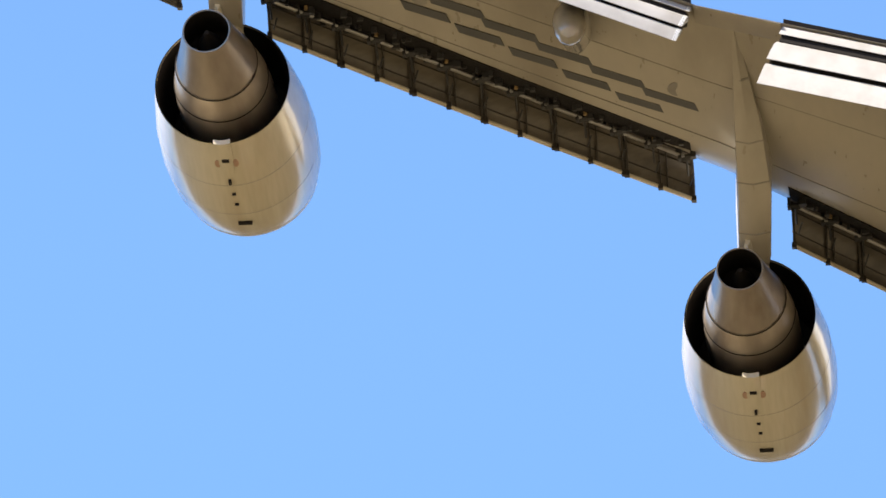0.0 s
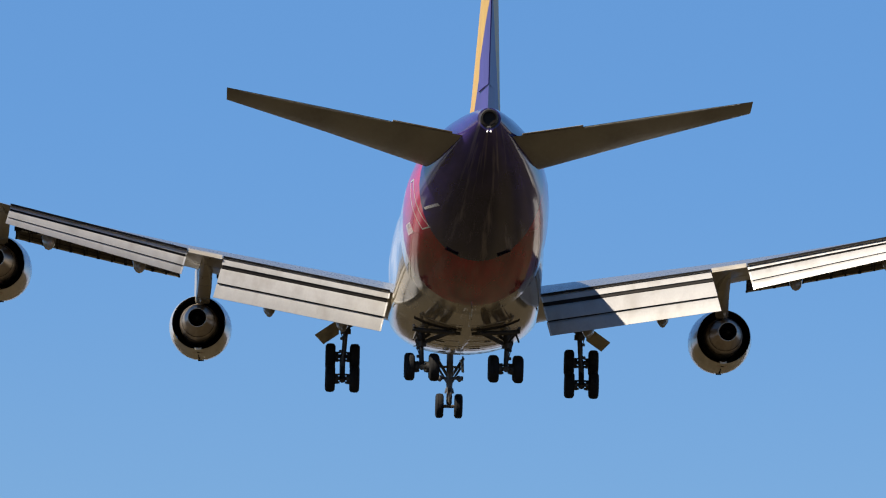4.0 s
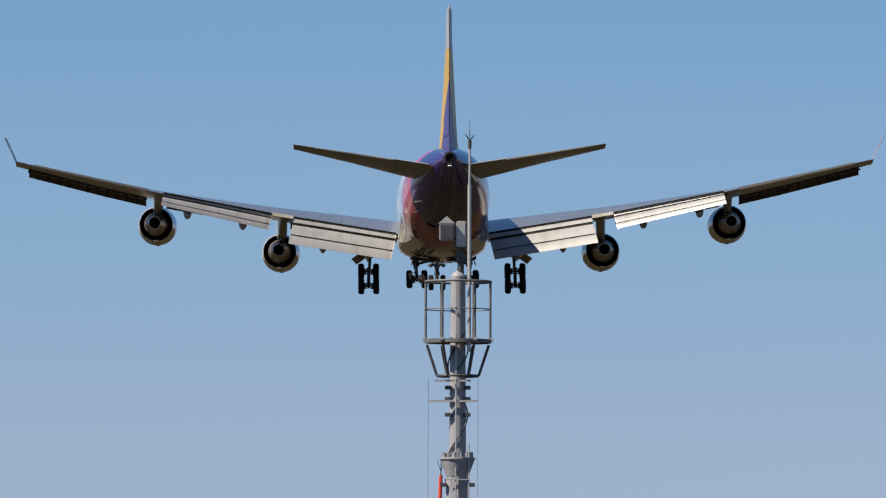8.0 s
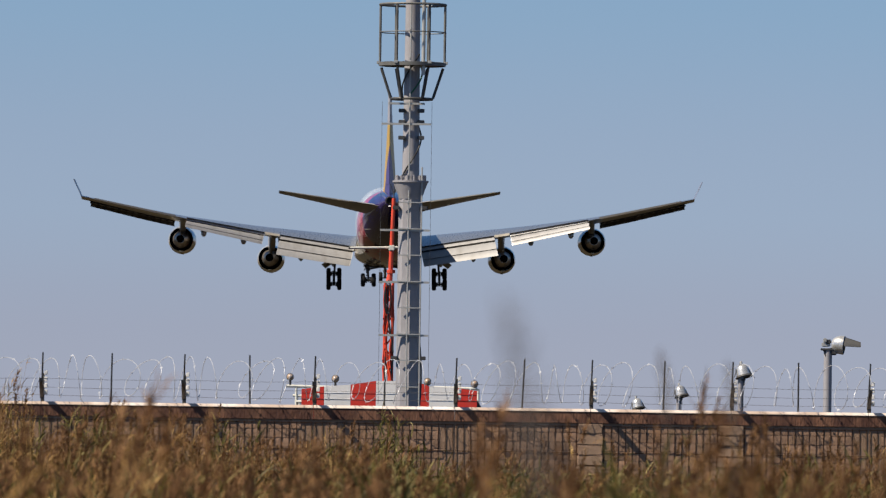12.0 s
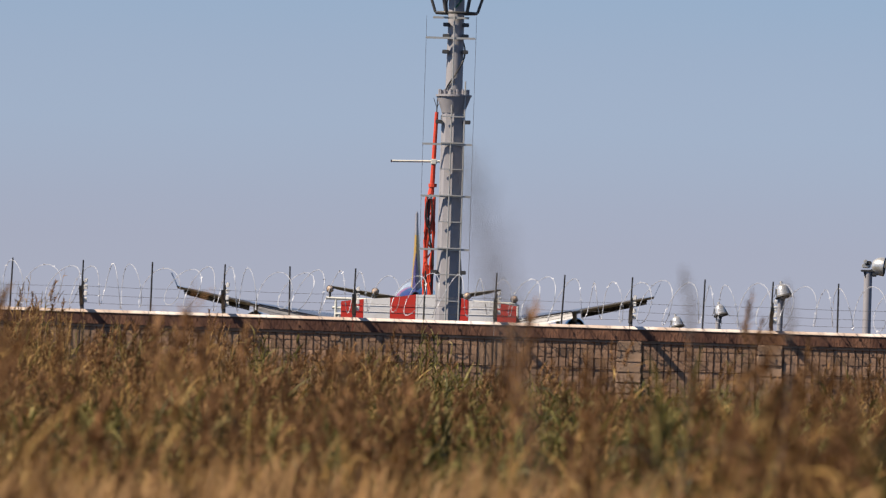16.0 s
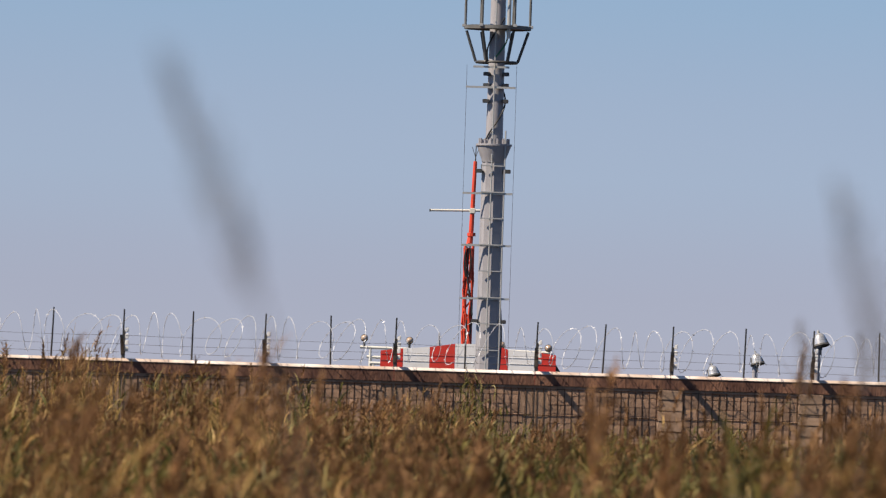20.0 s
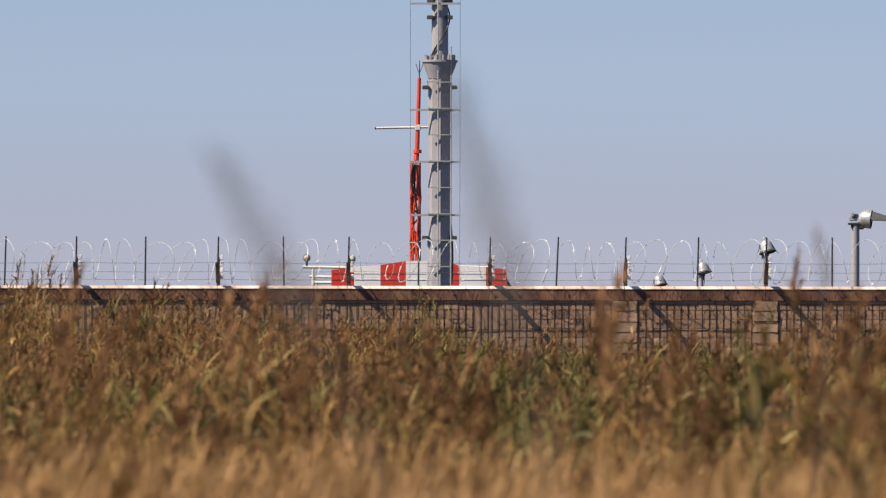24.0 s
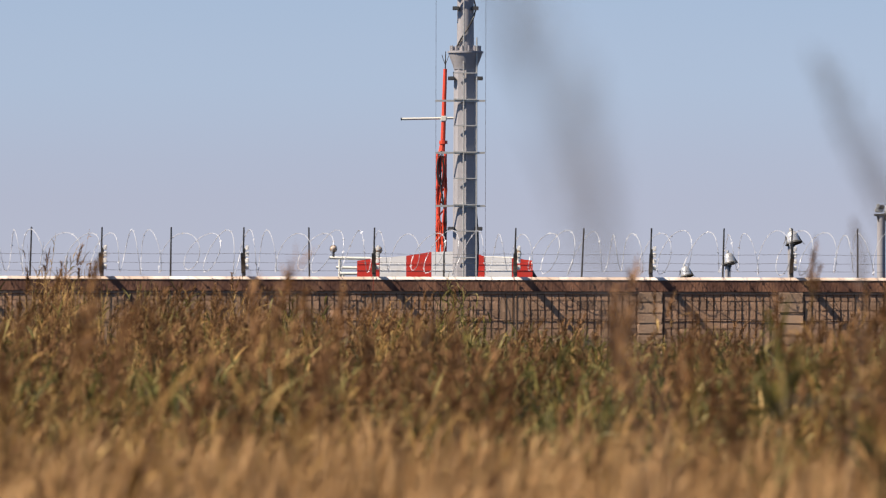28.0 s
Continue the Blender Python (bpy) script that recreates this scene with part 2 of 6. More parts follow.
def plant_mat(name, stops, rough=0.6, through=0.3, patch=0.5):
    """Leaves: each takes its own shade, broad patches are paler or deeper; a little light passes through."""
    m, nt, b = base_mat(name, rough)
    g = nt.nodes.new("ShaderNodeNewGeometry")
    c = ramp(nt, g.outputs["Random Per Island"], stops)
    n1 = noise_node(nt, 1.25, 3, stretch=(1, 0.12, 0.7))
    c = mixed(nt, 1.0, c, ramp(nt, n1, [(0.36, (patch, patch * 0.95, patch * 0.82)), (0.64, (1.0, 1.0, 0.97))]), "MULTIPLY")
    n2 = noise_node(nt, 9.0, 2)
    c = mixed(nt, 1.0, c, ramp(nt, n2, [(0.2, (0.7, 0.7, 0.7)), (0.8, (1.0, 1.0, 1.0))]), "MULTIPLY")
    nt.links.new(c, b.inputs["Base Color"])
    b.inputs["Specular IOR Level"].default_value = 0.3
    tr = nt.nodes.new("ShaderNodeBsdfTranslucent")
    nt.links.new(c, tr.inputs["Color"])
    mx = nt.nodes.new("ShaderNodeMixShader")
    mx.inputs[0].default_value = through
    nt.links.new(b.outputs[0], mx.inputs[1])
    nt.links.new(tr.outputs[0], mx.inputs[2])
    nt.links.new(mx.outputs[0], nt.nodes["Material Output"].inputs["Surface"])
    return m


REED_GREEN = plant_mat("green_reed_leaf", [(0.0, (0.064, 0.060, 0.013)), (0.45, (0.160, 0.146, 0.035)), (0.8, (0.310, 0.262, 0.075)), (1.0, (0.571, 0.455, 0.185))])
REED_LEAF = plant_mat("dry_reed_leaf", [(0.0, (0.245, 0.132, 0.038)), (0.4, (0.485, 0.272, 0.087)), (0.8, (0.735, 0.45, 0.155)), (1.0, (0.89, 0.61, 0.24))])
REED_STEM = plant_mat("reed_stem", [(0.0, (0.240, 0.128, 0.034)), (0.6, (0.420, 0.247, 0.076)), (1.0, (0.720, 0.503, 0.209))])
REED_PLUME = plant_mat("reed_plume", [(0.0, (0.19, 0.097, 0.046)), (0.6, (0.325, 0.170, 0.080)), (1.0, (0.475, 0.272, 0.132))], rough=0.9)
STRAW = plant_mat("dry_straw", [(0.0, (0.415, 0.230, 0.098)), (0.5, (0.536, 0.310, 0.136)), (0.85, (0.640, 0.396, 0.187)), (1.0, (0.381, 0.234, 0.093))], patch=0.7)
NEAR_PLUME = surface("near_plume", (0.15, 0.125, 0.105), 0.85, var=0.3, big=8, small=60)


# ---- mesh helpers ----
def part(name, bm, material, parent=None, label="", sharp=35):
    bmesh.ops.recalc_face_normals(bm, faces=bm.faces)
    me = bpy.data.meshes.new(name)
    bm.to_mesh(me)
    bm.free()
    me.polygons.foreach_set("use_smooth", [True] * len(me.polygons))
    me.set_sharp_from_angle(angle=radians(sharp))
    for m in material if isinstance(material, (list, tuple)) else (material,):
        me.materials.append(m)
    ob = new(name, me)
    ob.parent = parent
    if label:
        ob["label"] = label
    return ob


def holder(name, at=(0, 0, 0)):
    ob = new(name)
    ob.empty_display_size = 0.3
    ob.location = at
    return ob


def loft(rings, bm=None, caps=True, closed=True):
    bm = bm or bmesh.new()
    vs = [[bm.verts.new(p) for p in r] for r in rings]
    n = len(rings[0])
    for a, b in zip(vs, vs[1:]):
        for i in range(n if closed else n - 1):
            j = (i + 1) % n
            bm.faces.new((a[i], a[j], b[j], b[i]))
    if caps and closed:
        bm.faces.new(vs[0][::-1])
        bm.faces.new(vs[-1])
    return bm


def box(bm, cx, cy, cz, sx, sy, sz, m=None, bevel=0.0):
    r = bmesh.ops.create_cube(bm, size=1, matrix=(m or Matrix()) @ Matrix.Translation((cx, cy, cz)) @ Matrix.Diagonal((sx, sy, sz, 1)))
    if bevel:
        es = list({e for v in r["verts"] for e in v.link_edges})
        bmesh.ops.bevel(bm, geom=es, offset=bevel, segments=2, affect="EDGES")
    return bm


def rod(bm, a, b, r0, r1=None, n=10, caps=True):
    a, b = Vector(a), Vector(b)
    r1 = r0 if r1 is None else r1
    q = (b - a).to_track_quat("Z", "Y")
    rings = [[p + q @ Vector((r * math.cos(t), r * math.sin(t), 0)) for t in (2 * math.pi * k / n for k in range(n))] for p, r in ((a, r0), (b, r1))]
    return loft(rings, bm, caps)


def tube(bm, pts, r, n=6):
    pts = [Vector(p) for p in pts]
    rings = []
    for i, p in enumerate(pts):
        d = pts[min(i + 1, len(pts) - 1)] - pts[max(i - 1, 0)]
        q = d.to_track_quat("Z", "Y")
        rings.append([p + q @ Vector((r * math.cos(2 * math.pi * k / n), r * math.sin(2 * math.pi * k / n), 0)) for k in range(n)])
    return loft(rings, bm)


def spin(prof, axis_pt, axis_dir, n=40, bm=None, caps=False):
    """A turned body: prof is a list of (along, radius)."""
    q = Vector(axis_dir).to_track_quat("Z", "Y")
    o = Vector(axis_pt)
    rings = [[o + q @ Vector((r * math.cos(2 * math.pi * k / n), r * math.sin(2 * math.pi * k / n), s)) for k in range(n)] for s, r in prof]
    return loft(rings, bm, caps)


def lerp(x, table):
    """Straight-line reading of a table of (x, value)."""
    for (a, va), (b, vb) in zip(table, table[1:]):
        if x <= b:
            return va + (vb - va) * (x - a) / (b - a)
    (a, va), (b, vb) = table[-2:]
    return va + (vb - va) * (x - a) / (b - a)


# ---- ground and wall ----
def ground():
    bm = bmesh.new()
    xs = [-2500, -600, -150, -40, 0, 40, 150, 600, 2500]
    ys = [-2500, -300, -20, 40, 110, 214, 400, 900, 2200, 4900]
    vs = [[bm.verts.new((x, y, 0)) for x in xs] for y in ys]
    for j, (a, b) in enumerate(zip(vs, vs[1:])):
        for i in range(len(xs) - 1):
            f = bm.faces.new((a[i], a[i + 1], b[i + 1], b[i]))
            f.material_index = 2 if j >= 5 else 0 if 2 <= j and 3 <= i < 5 else 1
    tagged(part("ground", bm, (SOIL, FIELD, AIRFIELD)), "flat field of brown soil and dry mown grass", "ground", kind="structure")


ground()

WALL_D, WALL_TOP = 214.0, EYE + 214.0 * 137 / FOCAL
POSTS_MAIN = [-1116, -867, -617, -366, -135, 115, 355, 604, 847, 1092]
PROUD = (355, 604)       # posts whose pillars stand out of the wall face
POSTS_THIN = [-992, -743, -494, -248, -10, 234, 484, 723, 968]
PX = WALL_D / FOCAL


def perimeter_wall():
    wall = part("wall_perimeter", box(bmesh.new(), 0, WALL_D + 0.155, (WALL_TOP - 0.3) / 2, 70, 0.364, WALL_TOP - 0.3), MORTAR)
    tagged(wall, "long brown rubble stone perimeter wall with pale coping", "wall", kind="structure")
    rnd = random.Random(4)
    # pale coping slabs, one between each two posts
    edges = [-2900] + POSTS_MAIN + [2900]
    for a, b in zip(edges, edges[1:]):
        bm = bmesh.new()
        prof = ((-0.08, -0.066), (-0.078, -0.056), (-0.02, -0.002), (0.48, 0.0), (0.48, -0.066))
        loft([[Vector((x, WALL_D + y, WALL_TOP + z)) for y, z in prof] for x in (b * PX - 0.006, a * PX + 0.006)], bm)
        part("coping_slab", bm, COPING, wall, "pale weathered concrete coping slab")
        bm = bmesh.new()
        box(bm, (a + b) / 2 * PX, WALL_D + 0.17, WALL_TOP - 0.188, (b - a) * PX - 0.006, 0.47, 0.24)
        part("lintel_beam", bm, RUST, wall, "rust-stained concrete band under the coping")
    # stones in courses, with pillars of larger pale stone at the posts
    protos, pil = [], []
    for k in range(14):
        bm = bmesh.new()
        w, h = 0.20 + 0.016 * k, 0.192
        box(bm, 0, 0, 0, w, 0.12, h, bevel=0.006)
        for v in bm.verts:
            v.co += Vector((rnd.uniform(-0.008, 0.008), rnd.uniform(-0.006, 0.004), rnd.uniform(-0.005, 0.005)))
        ob = part("stone", bm, STONE, wall)
        protos.append((w, ob.data))
        bpy.data.objects.remove(ob)
    for k in range(4):
        bm = bmesh.new()
        box(bm, 0, 0, 0, 0.54, 0.2, 0.225, bevel=0.014)
        for v in bm.verts:
            v.co += Vector((rnd.uniform(-0.015, 0.015), rnd.uniform(-0.025, 0.012), rnd.uniform(-0.012, 0.012)))
        ob = part("stone", bm, PILLAR, wall)
        pil.append(ob.data)
        bpy.data.objects.remove(ob)
    rest = bmesh.new()
    z = WALL_TOP - 0.42
    course = 0
    while z > 0.1:
        for a, b in zip(POSTS_MAIN, POSTS_MAIN[1:]):
            x, x1 = a * PX + 0.29, b * PX - 0.29
            while x < x1 - 0.12:
                w, me = rnd.choice(protos)
                if x + w > x1:
                    w, me = min(protos, key=lambda p: abs(p[0] - (x1 - x)))
                if course < 7 and abs(x) < 13.5:
                    ob = new("stone", me)
                    ob.parent = wall
                    ob.location = (x + w / 2, WALL_D + 0.026 + rnd.uniform(-0.004, 0.004), z)
                else:
                    box(rest, x + w / 2, WALL_D + 0.02, z, w - 0.02, 0.1, 0.17)
                x += w + 0.003
        z -= 0.2
        course += 1
    part("lower_stonework", rest, STONE, wall)["kind"] = "stuff"
    for a in POSTS_MAIN:
        z = WALL_TOP - 0.43
        while z > 0.1:
            ob = new("pillar_stone", rnd.choice(pil))
            ob.parent = wall
            ob.location = (a * PX, WALL_D + (0.035 if a in PROUD else 0.09), z)
            z -= 0.231
    return wall


perimeter_wall()


def mesh_fence(x0, x1):
    """Welded wire panel that stands against the wall's face."""
    panel = holder("mesh_fence_panel", ((x0 + x1) / 2, WALL_D - 0.041, 0))
    tagged(panel, "rusty welded wire mesh fence panel before the stone wall", "fence", "mesh fence panels")
    h, w = WALL_TOP - 0.36, x1 - x0
    n = int(w / 0.155)
    v = rod(bmesh.new(), (0, 0, 0), (0, 0, h), 0.0068, n=5)
    first = part("upright_wire", v, MESHWIRE, panel)
    first.location = (-w / 2 + 0.02, 0, 0)
    for k in range(1, n + 1):
        o = new("upright_wire", first.data)
        o.parent = panel
        o.location = (-w / 2 + 0.02 + k * (w - 0.04) / n, 0, 0)
    z = h - 0.02
    bmh = rod(bmesh.new(), (-w / 2, -0.004, 0), (w / 2, -0.004, 0), 0.0072, n=5)
    hz = part("cross_wire", bmh, MESHWIRE, panel)
    hz.location = (0, 0, z)
    while z > 0.65:
        z -= 0.57
        o = new("cross_wire", hz.data)
        o.parent = panel
        o.location = (0, 0, z)


for a, b in zip(POSTS_MAIN, POSTS_MAIN[1:]):
    mesh_fence(a * PX + (0.28 if a in PROUD else 0.02), b * PX - (0.28 if b in PROUD else 0.02))


def wire_post(az, main, k):
    """An iron post leaning a little out over the field; the main ones have a thick channel stub and a bracket arm."""
    post = holder("wire_post", (az * PX, WALL_D + 0.12, WALL_TOP))
    top = 1.06
    lean = 0.07 if main else (0.02, 0.11, 0.05, -0.03)[k % 4]
    bm = bmesh.new()
    rod(bm, (0, 0.03, -0.02), (lean * 0.4 - (0.0 if main else 0.0), -0.22, top), 0.021, 0.017, n=6)
    part("upright", bm, DARK_STEEL, post)
    if main:
        bm = bmesh.new()
        box(bm, 0.03, 0.0, 0.3, 0.062, 0.075, 0.62, bevel=0.008)
        part("channel_stub", bm, DARK_STEEL, post, "dark channel stub")
        for zz in (0.2, 0.34, 0.48, 0.62):
            part("wire_clamp", box(bmesh.new(), 0.095, -0.11, zz, 0.075, 0.07, 0.105, bevel=0.012), INSULATOR, post, "white wire insulator")
        bm = bmesh.new()
        loft([[Vector((o, 0.02, 0.06)), Vector((o, -0.78, 0.42)), Vector((o, -0.8, 0.50)), Vector((o, 0.02, 0.2))] for o in (-0.03, 0.05)], bm)
        part("bracket_arm", bm, DARK_STEEL, post)
    tagged(post, "dark iron wire post with channel stub on the wall" if main else "thin dark iron wire post on the wall coping", "post", "main wire posts" if main else "thin wire posts")


for k, a in enumerate(POSTS_MAIN):
    wire_post(a, True, k)
for k, a in enumerate(POSTS_THIN):
    wire_post(a, False, k)


def razor_coil(x0, x1, seed):
    rnd = random.Random(seed)
    pts, bars = [], bmesh.new()
    turns = round((x1 - x0) / 0.5)
    n = turns * 22
    for i in range(n + 1):
        t = 2 * math.pi * i / 22
        wob = (0.13 * math.sin(i * 0.093 + 2.1 * seed) + 0.05 * math.sin(i * 0.31 + seed)) * math.sin(math.pi * i / n)
        r = 0.44 + 0.05 * math.sin(i * 0.071 + 1.7 * seed)
        skew = 0.15 + 0.13 * math.sin(i * 0.057 + 0.9 * seed)
        pts.append((x0 + (x1 - x0) * i / n + wob - skew * math.cos(t + 0.5), WALL_D - 0.05 + r * math.cos(t), WALL_TOP + 0.53 + r * math.sin(t)))
        if i % 2 == 1:
            p = pts[-1]
            a = rnd.uniform(0, 3.1)
            box(bars, 0, 0, 0, 0.055, 0.005, 0.016, m=Matrix.Translation(p) @ pose(0, 0, 0, rnd.uniform(0, 90), math.degrees(a), 0))
    coil = part("razor_wire_coil", tube(bmesh.new(), pts, 0.0066, 5), RAZOR)
    part("barb", bars, RAZOR, coil)["kind"] = "stuff"
    tagged(coil, "shiny coiled razor wire strung between the posts", "razor wire", "razor wire coils")


for k, (a, b) in enumerate(zip(POSTS_MAIN, POSTS_MAIN[1:])):
    razor_coil(a * PX, b * PX, k + 1)


def barbed_line(h, y):
    bm = bmesh.new()
    pts = []
    for a, b in zip(POSTS_MAIN, POSTS_MAIN[1:]):
        for t in (0, 0.25, 0.5, 0.75):
            pts.append(((a + (b - a) * t) * PX, WALL_D + y, WALL_TOP + h - 0.02 * math.sin(math.pi * t)))
    tube(bm, pts, 0.0034, 4)
    tagged(part("barbed_wire", bm, DARK_STEEL), "thin straight barbed wire stretched along the wall", "wire", "straight wires")


for h, y in ((0.14, 0.07), (0.31, 0.02), (0.5, -0.03)):
    barbed_line(h, y)


# ---- the airliner: x to its right, y to its nose, z up from the wheels, zero at the wing gear ----
FUSE = [  # y, half width, keel, crown
    (31.8, 0.15, 5.2, 5.6), (31.2, 0.8, 4.95, 6.3), (29.8, 1.5, 4.6, 7.1), (27.6, 2.25, 4.1, 8.4), (25.0, 2.6, 3.6, 9.6), (21.5, 2.98, 3.08, 10.3),
    (16.0, 3.22, 2.9, 10.4), (9.0, 3.25, 2.75, 10.3), (5.0, 3.25, 2.35, 10.0), (1.0, 3.25, 2.1, 9.75), (-5.0, 3.25, 2.1, 9.7), (-10.0, 3.25, 2.12, 9.7), (-14.0, 3.25, 2.2, 9.7),
    (-17.0, 3.24, 2.48, 9.7), (-20.0, 3.18, 3.0, 9.7), (-23.0, 3.02, 3.7, 9.68), (-26.0, 2.72, 4.5, 9.62), (-29.0, 2.26, 5.4, 9.5), (-31.5, 1.76, 6.2, 9.38),
    (-34.0, 1.18, 7.1, 9.2), (-35.8, 0.74, 7.75, 9.05), (-36.7, 0.5, 8.02, 8.95)]


def fuse_ring(hw, zb, zt, y, n=48):
    """A ring of the body: two round lobes with short upright flanks between them."""
    out = []
    c, h = (zb + zt) / 2, (zt - zb) / 2
    for k in range(n):
        a = 2 * math.pi * k / n
        ca, sa = math.cos(a), math.sin(a)
        lift = (h - hw) * max(-1, min(1, sa * 2.2)) if h > hw else 0
        out.append(Vector((hw * ca, y, c + (lift + hw * sa if h > hw else h * sa))))
    return out


def livery():
    """Body paint: white nose, red then violet round the tail by slanted cuts, pearl grey belly."""
    m, nt, b = base_mat("body_paint", 0.14)
    tc = nt.nodes.new("ShaderNodeTexCoord")
    sp = nt.nodes.new("ShaderNodeSeparateXYZ")
    nt.links.new(tc.outputs["Object"], sp.inputs[0])
    x, y, z = sp.outputs
    grime = noise_node(nt, 1.1, 6, stretch=(1, 0.12, 1))
    # slanted cuts, bent by height
    cut = math_node(nt, "ADD", y, math_node(nt, "MULTIPLY", math_node(nt, "SUBTRACT", z, 2.1), 0.6))
    white = ramp(nt, grime, [(0.35, (0.48, 0.48, 0.47)), (0.6, (0.62, 0.62, 0.61))])
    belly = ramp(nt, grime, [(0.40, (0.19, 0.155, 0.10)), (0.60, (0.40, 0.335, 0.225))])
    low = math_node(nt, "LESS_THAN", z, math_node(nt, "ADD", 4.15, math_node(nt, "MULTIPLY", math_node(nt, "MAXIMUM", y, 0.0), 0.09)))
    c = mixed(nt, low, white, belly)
    red = ramp(nt, grime, [(0.35, (0.14, 0.003, 0.006)), (0.65, (0.29, 0.005, 0.010))])
    violet = ramp(nt, grime, [(0.35, (0.020, 0.015, 0.075)), (0.65, (0.040, 0.028, 0.14))])
    magenta = ramp(nt, grime, [(0.35, (0.36, 0.014, 0.05)), (0.65, (0.55, 0.03, 0.09))])
    flank = nt.nodes.new("ShaderNodeMapRange")          # red turns to magenta up the flank
    flank.interpolation_type = "SMOOTHSTEP"
    flank.inputs[1].default_value, flank.inputs[2].default_value = 4.5, 5.5
    nt.links.new(z, flank.inputs[0])
    is_red = math_node(nt, "LESS_THAN", cut, -15.3)
    is_vio = math_node(nt, "LESS_THAN", math_node(nt, "ADD", y, math_node(nt, "MULTIPLY", math_node(nt, "SUBTRACT", z, 2.1), 1.05)), -21.2)
    c = mixed(nt, is_red, c, mixed(nt, flank.outputs[0], red, magenta))
    c = mixed(nt, is_vio, c, violet)
    # soot and oil drawn forward from the tail cone: streaks that spread like a fan
    spread = math_node(nt, "ADD", 0.62, math_node(nt, "MULTIPLY", math_node(nt, "ADD", y, 37.0), 0.165))
    fan = math_node(nt, "DIVIDE", x, math_node(nt, "MAXIMUM", spread, 0.4))
    cv = nt.nodes.new("ShaderNodeCombineXYZ")
    nt.links.new(fan, cv.inputs[0])
    nt.links.new(math_node(nt, "MULTIPLY", y, 0.03), cv.inputs[1])
    fn = nt.nodes.new("ShaderNodeTexNoise")
    fn.inputs["Scale"].default_value, fn.inputs["Detail"].default_value = 5.2, 3
    nt.links.new(cv.outputs[0], fn.inputs["Vector"])
    under_side = nt.nodes.new("ShaderNodeMapRange")
    under_side.interpolation_type = "SMOOTHSTEP"
    under_side.inputs[1].default_value, under_side.inputs[2].default_value = 1.0, 0.55
    nt.links.new(math_node(nt, "ABSOLUTE", fan), under_side.inputs[0])
    cone = nt.nodes.new("ShaderNodeMapRange")
    cone.interpolation_type = "SMOOTHSTEP"
    cone.inputs[1].default_value, cone.inputs[2].default_value = -34.5, -30.0
    nt.links.new(y, cone.inputs[0])
    # darkened underside: grime and a dark reflection put into one colour
    sooty = math_node(nt, "MULTIPLY", math_node(nt, "MULTIPLY", math_node(nt, "MULTIPLY", under_side.outputs[0], is_vio), cone.outputs[0]), 0.75)
    c = mixed(nt, sooty, c, ramp(nt, grime, [(0.35, (0.014, 0.012, 0.013)), (0.65, (0.030, 0.025, 0.027))]))
    trail = math_node(nt, "MULTIPLY", math_node(nt, "MULTIPLY", under_side.outputs[0], math_node(nt, "MULTIPLY", is_red, math_node(nt, "ADD", 0.35, math_node(nt, "MULTIPLY", is_vio, 0.65)))), ramp(nt, fn.outputs["Fac"], [(0.53, (0, 0, 0)), (0.66, (0.34, 0.34, 0.34))]))
    c = mixed(nt, trail, c, (0.34, 0.29, 0.27))
    nt.links.new(c, b.inputs["Base Color"])
    nt.links.new(ramp(nt, grime, [(0.3, (0.05,) * 3), (0.8, (0.16,) * 3)]), b.inputs["Roughness"])
    b.inputs["Specular IOR Level"].default_value = 0.2
    return m


def fin_paint():
    m, nt, b = base_mat("fin_paint", 0.4)
    tc = nt.nodes.new("ShaderNodeTexCoord")
    sp = nt.nodes.new("ShaderNodeSeparateXYZ")
    nt.links.new(tc.outputs["Object"], sp.inputs[0])
    x, y, z = sp.outputs
    g = noise_node(nt, 0.9, 5, stretch=(1, 1, 0.2))
    yellow = ramp(nt, g, [(0.3, (0.43, 0.27, 0.055)), (0.7, (0.52, 0.335, 0.075))])
    violet = ramp(nt, g, [(0.3, (0.05, 0.045, 0.16)), (0.7, (0.075, 0.06, 0.23))])
    grey = ramp(nt, g, [(0.3, (0.26, 0.26, 0.29)), (0.7, (0.36, 0.36, 0.39))])
    slant = math_node(nt, "ADD", z, math_node(nt, "MULTIPLY", math_node(nt, "ADD", y, 36.0), 0.62))
    c = mixed(nt, math_node(nt, "LESS_THAN", slant, 14.0), yellow, violet)
    c = mixed(nt, math_node(nt, "GREATER_THAN", z, 16.3), c, grey)
    nt.links.new(c, b.inputs["Base Color"])
    b.inputs["Specular IOR Level"].default_value = 0.15
    return m


BODY, FIN = livery(), fin_paint()

# wing plan, x from the centre line
LE = [(0, 15.0), (3.25, 11.0), (12.6, 1.78), (31.3, -12.45)]
TE = [(0, -3.2), (3.25, -3.4), (12.6, -5.7), (31.3, -15.3)]
WZ = [(0, 3.4), (3.25, 3.85), (12.6, 5.3), (20.9, 6.8), (31.3, 8.95)]
THICK = [(0, 1.8), (3.25, 1.6), (12.6, 0.92), (31.3, 0.34)]


RISE = [(0, 0.03), (13, 0.03), (21.5, -0.05), (25, -0.07), (31.4, -0.075)]   # the wing twists nose-down towards its tip


